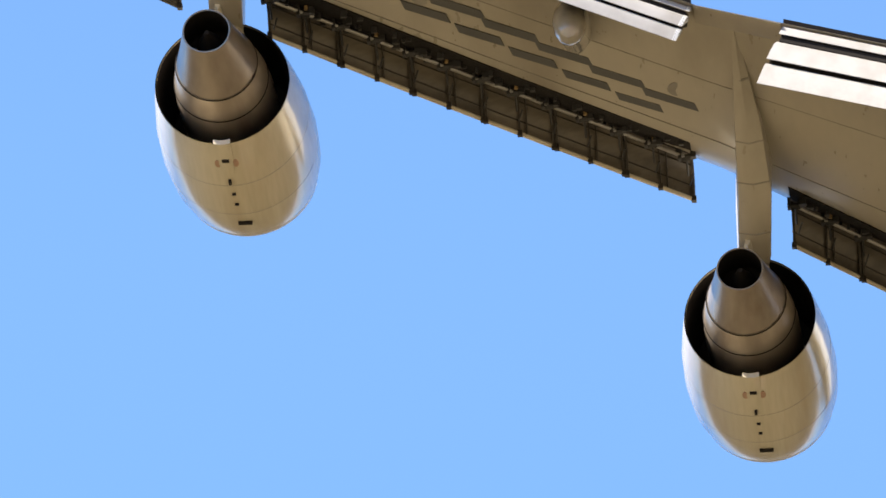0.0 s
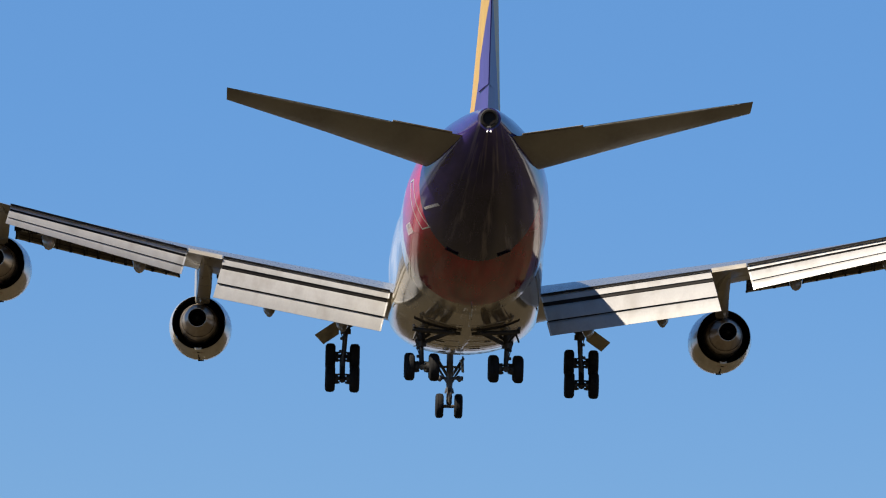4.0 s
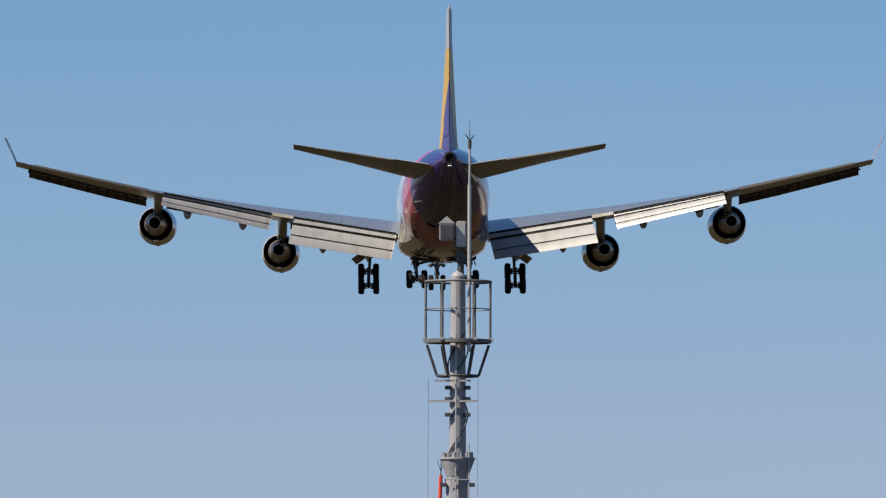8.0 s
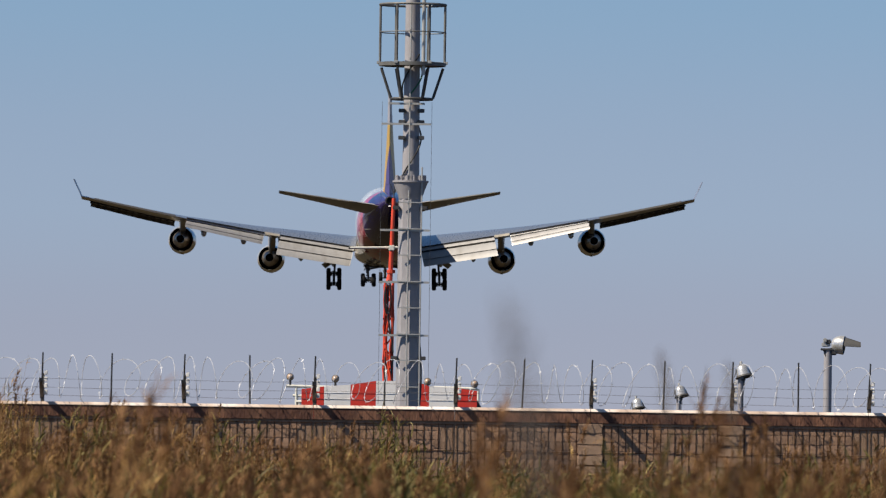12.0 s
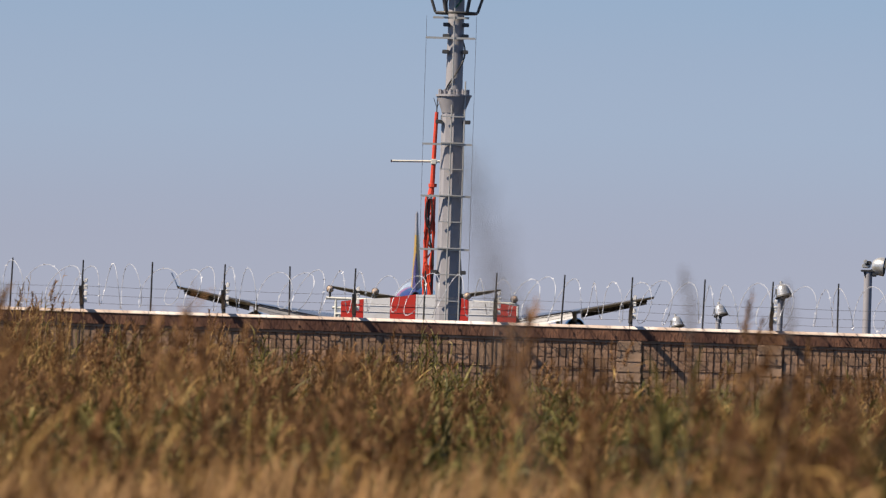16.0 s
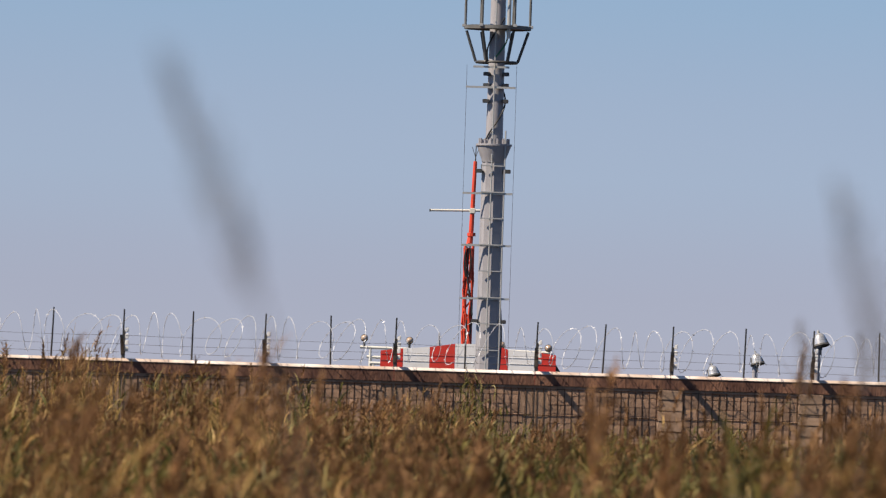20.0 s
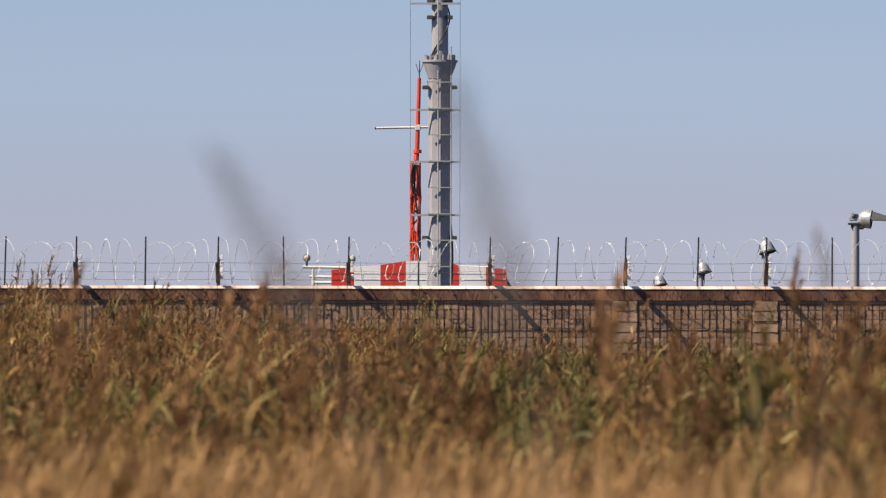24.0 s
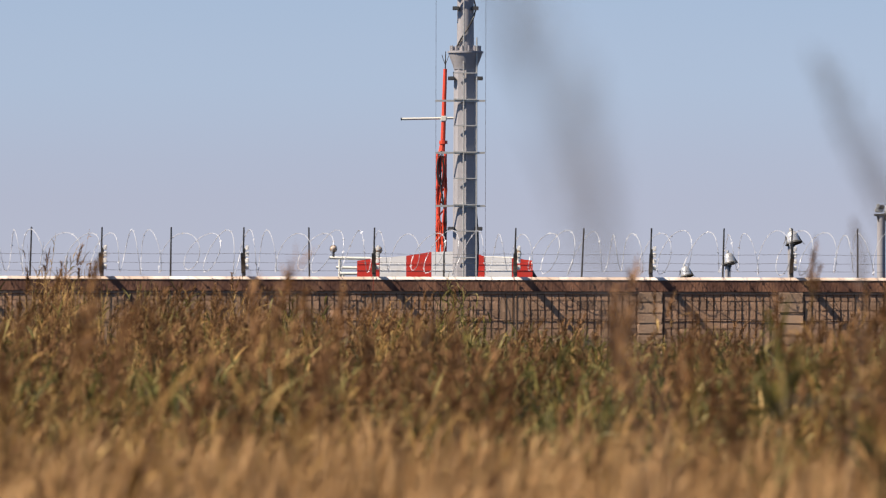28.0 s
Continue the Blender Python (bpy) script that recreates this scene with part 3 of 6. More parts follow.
def foil(le, te, z, th, x, n=11, rise=0.03):
    """A closed wing section, from the trailing edge over the top and back underneath."""
    c = le - te
    up, dn = [], []
    for k in range(n):
        u = 0.5 - 0.5 * math.cos(math.pi * k / (n - 1))
        prof = 10.0 * (0.2969 * math.sqrt(u) - 0.126 * u - 0.3516 * u * u + 0.2843 * u ** 3 - 0.1036 * u ** 4)
        zz = z + rise * c * (1 - u)
        up.append(Vector((x, le - u * c, zz + th * prof * 0.60)))
        dn.append(Vector((x, le - u * c, zz - th * prof * 0.44)))
    return up[::-1] + dn[1:-1]


def under(x, y):
    """Height of the wing's lower skin."""
    le, te = lerp(x, LE), lerp(x, TE)
    c = le - te
    u = min(1, max(0, (le - y) / c))
    prof = 10.0 * (0.2969 * math.sqrt(u) - 0.126 * u - 0.3516 * u * u + 0.2843 * u ** 3 - 0.1036 * u ** 4)
    return lerp(x, WZ) + lerp(x, RISE) * c * (1 - u) - lerp(x, THICK) * prof * 0.44


def panel(sec0, sec1, steps=1):
    rings = []
    for k in range(steps + 1):
        t = k / steps
        rings.append([a.lerp(b, t) for a, b in zip(sec0, sec1)])
    return loft(rings)


def flap_section(x, y, z, length, deg, th):
    """A slotted flap's section: nose at (y, z), drooping aft by deg."""
    a = radians(deg)
    d, nrm = Vector((0, -math.cos(a), -math.sin(a))), Vector((0, -math.sin(a), math.cos(a)))
    prof = [(0, 0), (0.03, 0.35), (0.12, 0.62), (0.35, 0.7), (0.7, 0.4), (1, 0.03), (1, -0.03), (0.7, -0.12), (0.35, -0.22), (0.12, -0.3), (0.03, -0.2)]
    return [Vector((x, y, z)) + d * (u * length) + nrm * (v * th) for u, v in prof]


def wing(sg, plane):
    side = lambda v: Vector((v.x * sg, v.y, v.z))
    xs = [0, 3.25, 6, 9, 12.6, 16, 20.9, 25, 28.5, 31.55]
    w = part("wing", loft([[side(p) for p in foil(lerp(x, LE), lerp(x, TE), lerp(x, WZ), lerp(x, THICK), x, rise=lerp(x, RISE))] for x in xs]), (GREY_WING, WING_TOP), plane, "swept grey wing with flaps down")
    for k, f in enumerate(w.data.polygons):      # darker protective coating on the upper skin
        f.material_index = 1 if k < 20 * (len(xs) - 1) and k % 20 < 10 else 0
    # winglet
    tip = []
    for t, dx, dy, ch in ((0, 0, 0, 3.4), (0.25, 0.18, -0.5, 2.9), (1, 0.78, -2.6, 1.2)):
        z, x, y0 = 8.95 + 1.8 * t, 31.53 + dx, -11.95 + dy
        tip.append([Vector((sg * (x + o), y0 - u * ch, z)) for u, o in ((0, 0), (0.3, 0.09), (1, 0.01), (0.3, -0.09))])
    part("winglet", loft(tip), WINGLET, w, "blue-grey upswept winglet")
    # triple-slotted flaps; each carriage slides a little outboard as it runs aft
    slide = lambda p, x: Vector((p.x + 0.22 * max(0.0, lerp(x, WZ) - p.z), p.y, p.z))
    for x0, x1, s0, s1 in ((3.45, 11.1, 1.0, 1.0), (12.75, 20.75, 0.6, 0.45)):
        for nm, dy, dz, ln, deg, th in (("fore_flap", -0.02, -0.05, 0.58, 31, 0.12), ("mid_flap", -0.40, -0.56, 1.23, 34, 0.2), ("aft_flap", -1.23, -1.31, 0.99, 42, 0.15)):
            secs = []
            for x, s in ((x0, s0), (x1, s1)):
                secs.append([side(slide(p, x)) for p in flap_section(x, lerp(x, TE) + 0.25 + dy * s, lerp(x, WZ) + 0.02 + dz * s, ln * s, deg, th * s)])
            part(nm, panel(*secs), FLAP_GREY, w, "pale grey slotted flap panel")
            edge = []
            for x, s in ((x0 - 0.02, s0), (x0 + 0.05, s0)):
                edge.append([side(slide(p, x)) for p in flap_section(x, lerp(x, TE) + 0.25 + dy * s, lerp(x, WZ) + 0.025 + dz * s, ln * s * 1.01, deg, th * s * 1.05)])
            part("end_rib", panel(*edge), FLAP_EDGE, w)
        # added black sheet that paints in the shade of the flap slots
        slot_shade = []
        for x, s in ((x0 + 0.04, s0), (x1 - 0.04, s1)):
            slot_shade.append([side(slide(Vector((x, lerp(x, TE) + 0.3 + p * s, lerp(x, WZ) - 0.02 + q * s)), x)) for p, q in ((0.1, -0.1), (-0.50, -0.27), (-0.60, -0.46), (-0.52, -0.62), (-1.3, -1.14), (-1.36, -1.38), (-1.2, -1.42), (-0.5, -0.8), (0.3, -0.4))])
        part("flap_slot_shade", panel(*slot_shade), SOOT_SHADE, w, "black sheet for the shade in the slots between the flaps")
    # black strip that paints in the shade of the gap under the spoilers' edge
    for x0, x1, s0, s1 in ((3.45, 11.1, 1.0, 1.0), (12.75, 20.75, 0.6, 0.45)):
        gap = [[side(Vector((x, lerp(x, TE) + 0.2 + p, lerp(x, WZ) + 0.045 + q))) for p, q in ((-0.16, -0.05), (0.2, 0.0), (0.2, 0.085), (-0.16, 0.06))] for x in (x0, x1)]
        part("spoiler_gap_shade", panel(*gap), SOOT_SHADE, w, "black strip for the shade along the spoiler edge")
    # joints and access panels on the lower skin
    for f in (0.27, 0.62):
        line = []
        for x in (4.2, 8, 12.6, 16, 20.5, 25, 30):
            y = lerp(x, LE) + (lerp(x, TE) - lerp(x, LE)) * f
            line.append([side(Vector((x, y + p, under(x, y) - q))) for p, q in ((0.006, -0.02), (0.006, 0.004), (-0.006, 0.004), (-0.006, -0.02))])
        part("skin_joint", loft(line), PATCH, w)
    for x in (6.2, 8.6, 13.2, 17.7, 24.4, 27.2):
        y = lerp(x, LE) + (lerp(x, TE) - lerp(x, LE)) * 0.51
        ring = [(0.17 * math.cos(a), 0.28 * math.sin(a)) for a in (2 * math.pi * k / 14 for k in range(14))]
        part("access_panel", loft([[side(Vector((x + p, y + q, under(x, y + q) - o))) for p, q in ring] for o in (-0.02, 0.006)]), PATCH, w)
    # drooped outer aileron, its grey darkened to paint in shade
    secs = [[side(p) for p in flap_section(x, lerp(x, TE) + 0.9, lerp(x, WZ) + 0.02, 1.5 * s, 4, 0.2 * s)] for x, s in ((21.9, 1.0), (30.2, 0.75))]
    part("outer_aileron", panel(*secs), OUTBOARD_SHADE, w, "drooped aileron, grey darkened for shade")
    secs = [[side(p) for p in flap_section(x, lerp(x, TE) + 0.9, lerp(x, WZ) + 0.03, 1.05, 6, 0.26)] for x in (11.15, 12.7)]
    part("inner_aileron", panel(*secs), GREY_WING, w)
    # canoe fairings over the flap tracks
    for x, ln, drop in ((5.6, 4.2, 1.5), (8.95, 4.2, 1.5), (14.9, 3.0, 0.8), (19.0, 2.9, 0.7)):
        y0 = lerp(x, TE) + ln - (0.75 if x < 12 else 0.2)
        z0 = under(x, y0)
        rings = []
        for t, r in ((0, 0.05), (0.08, 0.22), (0.25, 0.36), (0.5, 0.40), (0.75, 0.41), (0.9, 0.36), (0.97, 0.22), (1, 0.04)):
            c = Vector((sg * x, y0 - t * ln, z0 - 0.12 - drop * t * t * 1.2))
            rings.append([c + Vector((0.82 * r * math.cos(a), 0, r * 1.2 * math.sin(a))) for a in (2 * math.pi * k / 12 for k in range(12))])
        part("track_fairing", loft(rings), FAIRING, w, "canoe-shaped flap track fairing")
    # leading-edge flaps, their open backs ribbed
    for x0, x1, n in ((6.3, 11.35, 4), (13.1, 20.6, 6), (22.1, 30.65, 6)):
        for k in range(n):
            a, b = x0 + (x1 - x0) * k / n, x0 + (x1 - x0) * (k + 1) / n
            secs = []
            for x in (a, b):
                s = lerp(x, [(5, 1.25), (13, 1.05), (20.7, 0.92), (21.9, 1.12), (31, 0.98)])
                y, z = lerp(x, LE) - 0.38, under(x, lerp(x, LE) - 0.5) + 0.05
                arc = [(0.0, 0.0), (0.2, -0.015), (0.4, -0.06), (0.57, -0.15), (0.70, -0.27), (0.775, -0.40), (0.80, -0.54)]
                outer = [Vector((sg * x, y + p * s, z + q * s)) for p, q in arc]
                inner = [Vector((sg * x, y + (p - 0.05) * s, z + (q - 0.035) * s)) for p, q in arc]
                secs.append(outer + inner[::-1])
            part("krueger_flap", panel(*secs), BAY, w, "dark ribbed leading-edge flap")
            size = lambda x: lerp(x, [(5, 1.25), (13, 1.05), (20.7, 0.92), (21.9, 1.12), (31, 0.98)])
            seat = lambda x, p, q: Vector((sg * x, lerp(x, LE) - 0.38 + p * size(x), under(x, lerp(x, LE) - 0.5) + 0.05 + q * size(x)))
            for j, wide in ((0.025, 0.02), (0.40, 0.012), (0.5, 0.012), (0.975, 0.02)):
                x = a + (b - a) * j
                rb = bmesh.new()
                quad = [(0.02, -0.02), (0.40, -0.07), (0.62, -0.20), (0.77, -0.42), (0.77, -0.53), (0.70, -0.50), (0.54, -0.27), (0.34, -0.15), (0.05, -0.09)]
                loft([[seat(x + o, p, q) for p, q in quad] for o in (-wide, wide)], rb)
                part("flap_rib", rb, RIB, w)
            rb = bmesh.new()
            for p, q, r in ((0.30, -0.10, 0.012), (0.66, -0.34, 0.016)):
                rod(rb, seat(a, p, q), seat(b, p, q), r, n=5)
            part("flap_stringer", rb, RIB, w)
            for j in (0.02, 0.5, 0.98):
                p = seat(a + (b - a) * j, 0.78, -0.55)
                part("nose_hinge", box(bmesh.new(), p.x, p.y - 0.02, p.z, 0.09, 0.12, 0.10), RIB, w)
            nose = bmesh.new()
            pts = []
            for x in (a, b):
                s = lerp(x, [(5, 1.25), (13, 1.05), (20.7, 0.92), (21.9, 1.12), (31, 0.98)])
                pts.append(Vector((sg * x, lerp(x, LE) - 0.38 + 0.78 * s, under(x, lerp(x, LE) - 0.5) + 0.05 - 0.55 * s)))
            rod(nose, pts[0], pts[1], 0.045, 0.042, 8)
            # outboard noses take the shade-darkened grey
            part("bull_nose", nose, COWL_PAINT if x0 < 22 else OUTBOARD_SHADE, w, "rounded flap nose")
        P = [Vector((sg * x, lerp(x, LE) - 0.60, under(x, lerp(x, LE) - 0.60) - 0.13)) for x in (x0 + 0.1, x1 - 0.1)]
        part("torque_tube", rod(bmesh.new(), P[0], P[1], 0.034, n=8), STEEL, w, "steel torque tube")
        for k in range(2 * n + 1):
            p = P[0].lerp(P[1], k / (2 * n))
            arms = bmesh.new()
            rod(arms, p, p + Vector((0, 0.50, -0.15)), 0.022, n=6)
            rod(arms, p + Vector((0.10, 0.42, -0.16)), p + Vector((0.02, 0.62, -0.30)), 0.018, n=6)
            rod(arms, p - Vector((0.09, 0, 0)), p + Vector((0.09, 0, 0)), 0.065, n=8)
            box(arms, p.x - 0.12, p.y - 0.05, p.z + 0.03, 0.06, 0.16, 0.2)
            box(arms, p.x + 0.13, p.y - 0.10, p.z + 0.02, 0.10, 0.12, 0.16)
            part("actuator_arm", arms, DARK, w, "dark flap actuator arm")
            if k % 2:
                part("actuator_head", rod(bmesh.new(), p + Vector((0.03, -0.16, 0.0)), p + Vector((0.03, -0.16, 0.08)), 0.035, n=8), OCHRE, w, "ochre actuator head")
        # black sheet on the skin, painting the shade of an open bay
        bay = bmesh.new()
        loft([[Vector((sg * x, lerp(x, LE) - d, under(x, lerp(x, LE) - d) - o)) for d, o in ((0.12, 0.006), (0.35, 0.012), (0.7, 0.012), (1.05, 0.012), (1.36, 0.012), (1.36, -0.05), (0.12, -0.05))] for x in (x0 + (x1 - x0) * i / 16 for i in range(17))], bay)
        part("flap_bay_shade", bay, SOOT_SHADE, w, "black sheet for the shade of the bay behind the leading-edge flap")
        clutter = bmesh.new()
        cr = random.Random(int(x0 * 10))
        for k in range(int((x1 - x0) * 9)):
            x = cr.uniform(x0 + 0.1, x1 - 0.1)
            d = cr.uniform(0.3, 1.3)
            box(clutter, sg * x, lerp(x, LE) - d, under(x, lerp(x, LE) - d) - 0.04, cr.uniform(0.04, 0.16), cr.uniform(0.03, 0.12), cr.uniform(0.06, 0.22))
        part("bay_fitting", clutter, DARK, w, "brown actuators and fittings")["kind"] = "stuff"
    # row of dark bars under the left wing, in place of the painted marks
    if sg < 0:
        for k in range(5):
            x, y = 17.35 - 0.93 * k, -4.93 + 0.765 * k
            for u, v, ln in ((0.30, 0.17, 0.80), (-0.28, -0.10, 0.95)):
                cx, cyy = x + u, y + v
                pts = [(cx + 0.5 * ln * i - 0.03 * j, cyy - 0.26 * ln * i + 0.17 * j) for i, j in ((-1, -1), (1, -1), (1, 1), (-1, 1))]
                part("marking_bar", loft([[Vector((-px, py, under(px, py) - o)) for px, py in pts] for o in (-0.01, 0.012)]), SLATE, w, "dark painted bar under the wing")
    return w


def engine(sg, x, cy, cz, plane):
    """Short fan cowl, long bare core; cy is the core nozzle's end, cz the axis height there."""
    up = Vector((-0.035 * sg, 1, -0.03)).normalized()
    o = Vector((sg * x, cy, cz))
    nac = [(2.15, 1.24), (2.7, 1.32), (3.5, 1.41), (4.5, 1.45), (5.4, 1.40), (5.95, 1.29)]
    cowl = part("engine", spin(nac + [(5.98, 1.2), (5.6, 1.12), (4.4, 1.17), (2.9, 1.2), (2.16, 1.222)], o, up, 56), COWL_PAINT, plane, "cream-white fan cowl with bare metal core")
    part("intake_lip", spin([(5.84, 1.285), (5.9, 1.303), (6.03, 1.275), (6.12, 1.23), (6.05, 1.175), (5.9, 1.13)], o, up, 56), LIP, cowl, "polished intake lip")
    part("fan_duct", spin([(2.19, 1.214), (3.1, 1.185), (4.1, 1.14), (4.12, 0.2)], o, up, 48), SOOT_SHADE, cowl, "black fan duct")
    part("core_cowl", spin([(3.6, 0.90), (2.5, 0.90), (2.0, 0.86), (1.36, 0.755), (1.34, 0.74)], o, up, 48), CORE, cowl, "heat-stained core cowl")
    part("core_nozzle", spin([(1.5, 0.765), (1.36, 0.738), (0.7, 0.58), (0.0, 0.435), (0.0, 0.41), (0.7, 0.50)], o, up, 48), CORE, cowl, "bare metal exhaust nozzle")
    part("nozzle_throat", spin([(0.02, 0.409), (0.9, 0.44), (1.2, 0.1), (1.2, 0.0)], o, up, 40), SOOT_SHADE, cowl, "sooty exhaust throat")
    part("exhaust_plug", spin([(0.95, 0.3), (0.5, 0.21), (0.06, 0.04)], o, up, 24, caps=True), SOOT_SHADE, cowl)
    bm = bmesh.new()
    for s, r in ((1.36, 0.749), (2.0, 0.866)):
        spin([(s - 0.02, r), (s, r + 0.012), (s + 0.02, r + 0.004)], o, up, 48, bm)
    part("core_seams", bm, SOOT_SHADE, cowl)
    for s_, nm in ((3.55, "cowl_joint"), (4.72, "cowl_joint")):
        r_ = lerp(s_, nac)
        part(nm, spin([(s_ - 0.012, r_ - 0.01), (s_ - 0.007, r_ + 0.003), (s_ + 0.007, r_ + 0.003), (s_ + 0.012, r_ - 0.01)], o, up, 56), PATCH, cowl)
    for ang in (0.13, -0.12):
        c_ = o + up * 2.75 + Vector((1.325 * math.sin(ang), 0, -1.325 * math.cos(ang)))
        rg = [(0.055 * math.cos(a), 0.13 * math.sin(a)) for a in (2 * math.pi * k / 10 for k in range(10))]
        part("stencil_mark", loft([[c_ + Vector((p * math.cos(ang), q, p * math.sin(ang) + 0.10 * -q)) - Vector((math.sin(ang), 0, -math.cos(ang))) * h for p, q in rg] for h in (0.01, -0.012)]), RED_MARK, cowl, "small red stencil mark")
    # latch line, drain mast and vents under the cowl
    bm = bmesh.new()
    q = up.to_track_quat("Z", "Y")

    def skin(s, ang):
        r = lerp(s, nac)
        return o + up * s + Vector((r * math.sin(ang), 0, -r * math.cos(ang)))

    for s, w, l, ang in ((2.62, 0.13, 0.10, -0.0), (3.35, 0.05, 0.16, -0.01), (3.8, 0.07, 0.03, 0.0), (4.2, 0.07, 0.03, 0.0), (5.05, 0.26, 0.08, 0.03)):
        p = skin(s, ang)
        bm = bmesh.new()
        box(bm, 0, 0, -0.02, w, l, 0.05, m=Matrix.Translation(p))
        part("latch", bm, SOOT_SHADE, cowl, "dark latch or vent")
    rows = []
    for s, hw, h in ((2.08, 0.17, 0.045), (2.2, 0.17, 0.05), (2.8, 0.13, 0.03), (3.3, 0.07, 0.0)):
        ring = []
        for u in (-1, -0.4, 0.4, 1):
            p = skin(s, u * hw / 1.35)
            ring.append(p - Vector((0, 0, h * (1 - 0.5 * abs(u)))))
        rows.append(ring + [q + Vector((0, 0, 0.09)) for q in ring[::-1]])
    part("drain_fairing", loft(rows), COWL_PAINT, cowl, "cream drain fairing under the cowl lip")
    # pylon
    py = []
    zt = lambda y: under(x, min(max(y, lerp(x, TE) + 0.6), lerp(x, LE))) + 0.12
    ys = [cy + 5.6, cy + 4.4, cy + 2.6, cy + 1.2, cy - 0.3, cy - 2.2, lerp(x, TE) + 0.7]
    for i, y in enumerate(ys):
        le = lerp(x, LE)
        top = zt(y) if y < le else max(cz + 1.5, zt(le) - (y - le) * 0.42)
        low = (cz + 0.035 * (y - cy)) + (1.28 if i < 2 else 1.0 if i == 2 else 0.72 if i == 3 else 0.55)
        if i >= 4:
            t = (i - 3) / 3.0
            low = (cz + 0.62) + (zt(ys[-1]) - 0.1 - cz - 0.62) * t ** 0.8
        hw = (0.06, 0.2, 0.28, 0.30, 0.31, 0.24, 0.05)[i]
        px = sg * (x - (0.0, 0.05, 0.14, 0.24, 0.32, 0.3, 0.22)[i])      # the aft fairing bends inboard
        py.append([Vector((px - hw, y, low)), Vector((px, y, low - 0.06)), Vector((px + hw, y, low)), Vector((px + hw * 1.1, y, top)), Vector((px - hw * 1.1, y, top))])
    pylon = part("pylon", loft(py), GREY_WING, cowl, "grey engine pylon")
    for i, k in ((3, 0.4), (4, 0.2), (4, 0.8), (5, 0.5)):
        a_, b_ = ([p.lerp(q, k + o) for p, q in zip(py[i], py[i + 1])] for o in (-0.008, 0.008))
        mid_ = sum(a_, Vector()) / 5
        part("pylon_seam", loft([[mid_ + (p - mid_) * 1.012 + Vector((0, 0, -0.004)) for p in r] for r in (a_, b_)]), PATCH, pylon)
    heel = [[o + up * s + Vector((sg * -0.10 + u * w_, 0, h + v)) for u, v in ((-1, 0.16), (-0.7, -0.05), (0, -0.12), (0.7, -0.05), (1, 0.16), (0, 0.3))] for s, w_, h in ((0.75, 0.06, 0.92), (1.3, 0.22, 0.86), (2.3, 0.30, 0.85))]
    part("heat_shield", loft(heel), COWL_PAINT, cowl, "pale heat shield under the pylon")
    bm = bmesh.new()
    rod(bm, o + up * 2.0 + Vector((sg * -0.1 if sg > 0 else 0.32, 0, 0.75)), o + up * 3.0 + Vector((0.32, 0, 1.0)), 0.1, 0.16)
    part("fairing_heel", bm, SOOT_SHADE, cowl)
    return cowl


def wheel(bm_name, parent, at, r, w, name="wheel"):
    prof = [(-w / 2 + 0.03, 0.0), (-w / 2 + 0.03, r * 0.42), (-w / 2, r * 0.55), (-w / 2, r * 0.8), (-w * 0.36, r * 0.96), (-w * 0.18, r), (-w * 0.17, r - 0.012), (-w * 0.13, r - 0.012), (-w * 0.12, r), (w * 0.12, r), (w * 0.13, r - 0.012), (w * 0.17, r - 0.012), (w * 0.18, r),
            (w * 0.36, r * 0.96), (w / 2, r * 0.8), (w / 2, r * 0.55), (w / 2 - 0.03, r * 0.42), (w / 2 - 0.03, 0.0)]
    bm = spin(prof, (0, 0, 0), (1, 0, 0), 28)
    bmesh.ops.remove_doubles(bm, verts=bm.verts, dist=0.0005)
    ob = part(name, bm, RUBBER, parent, "black grooved tyre on a dark hub")
    ob.location = at
    return ob


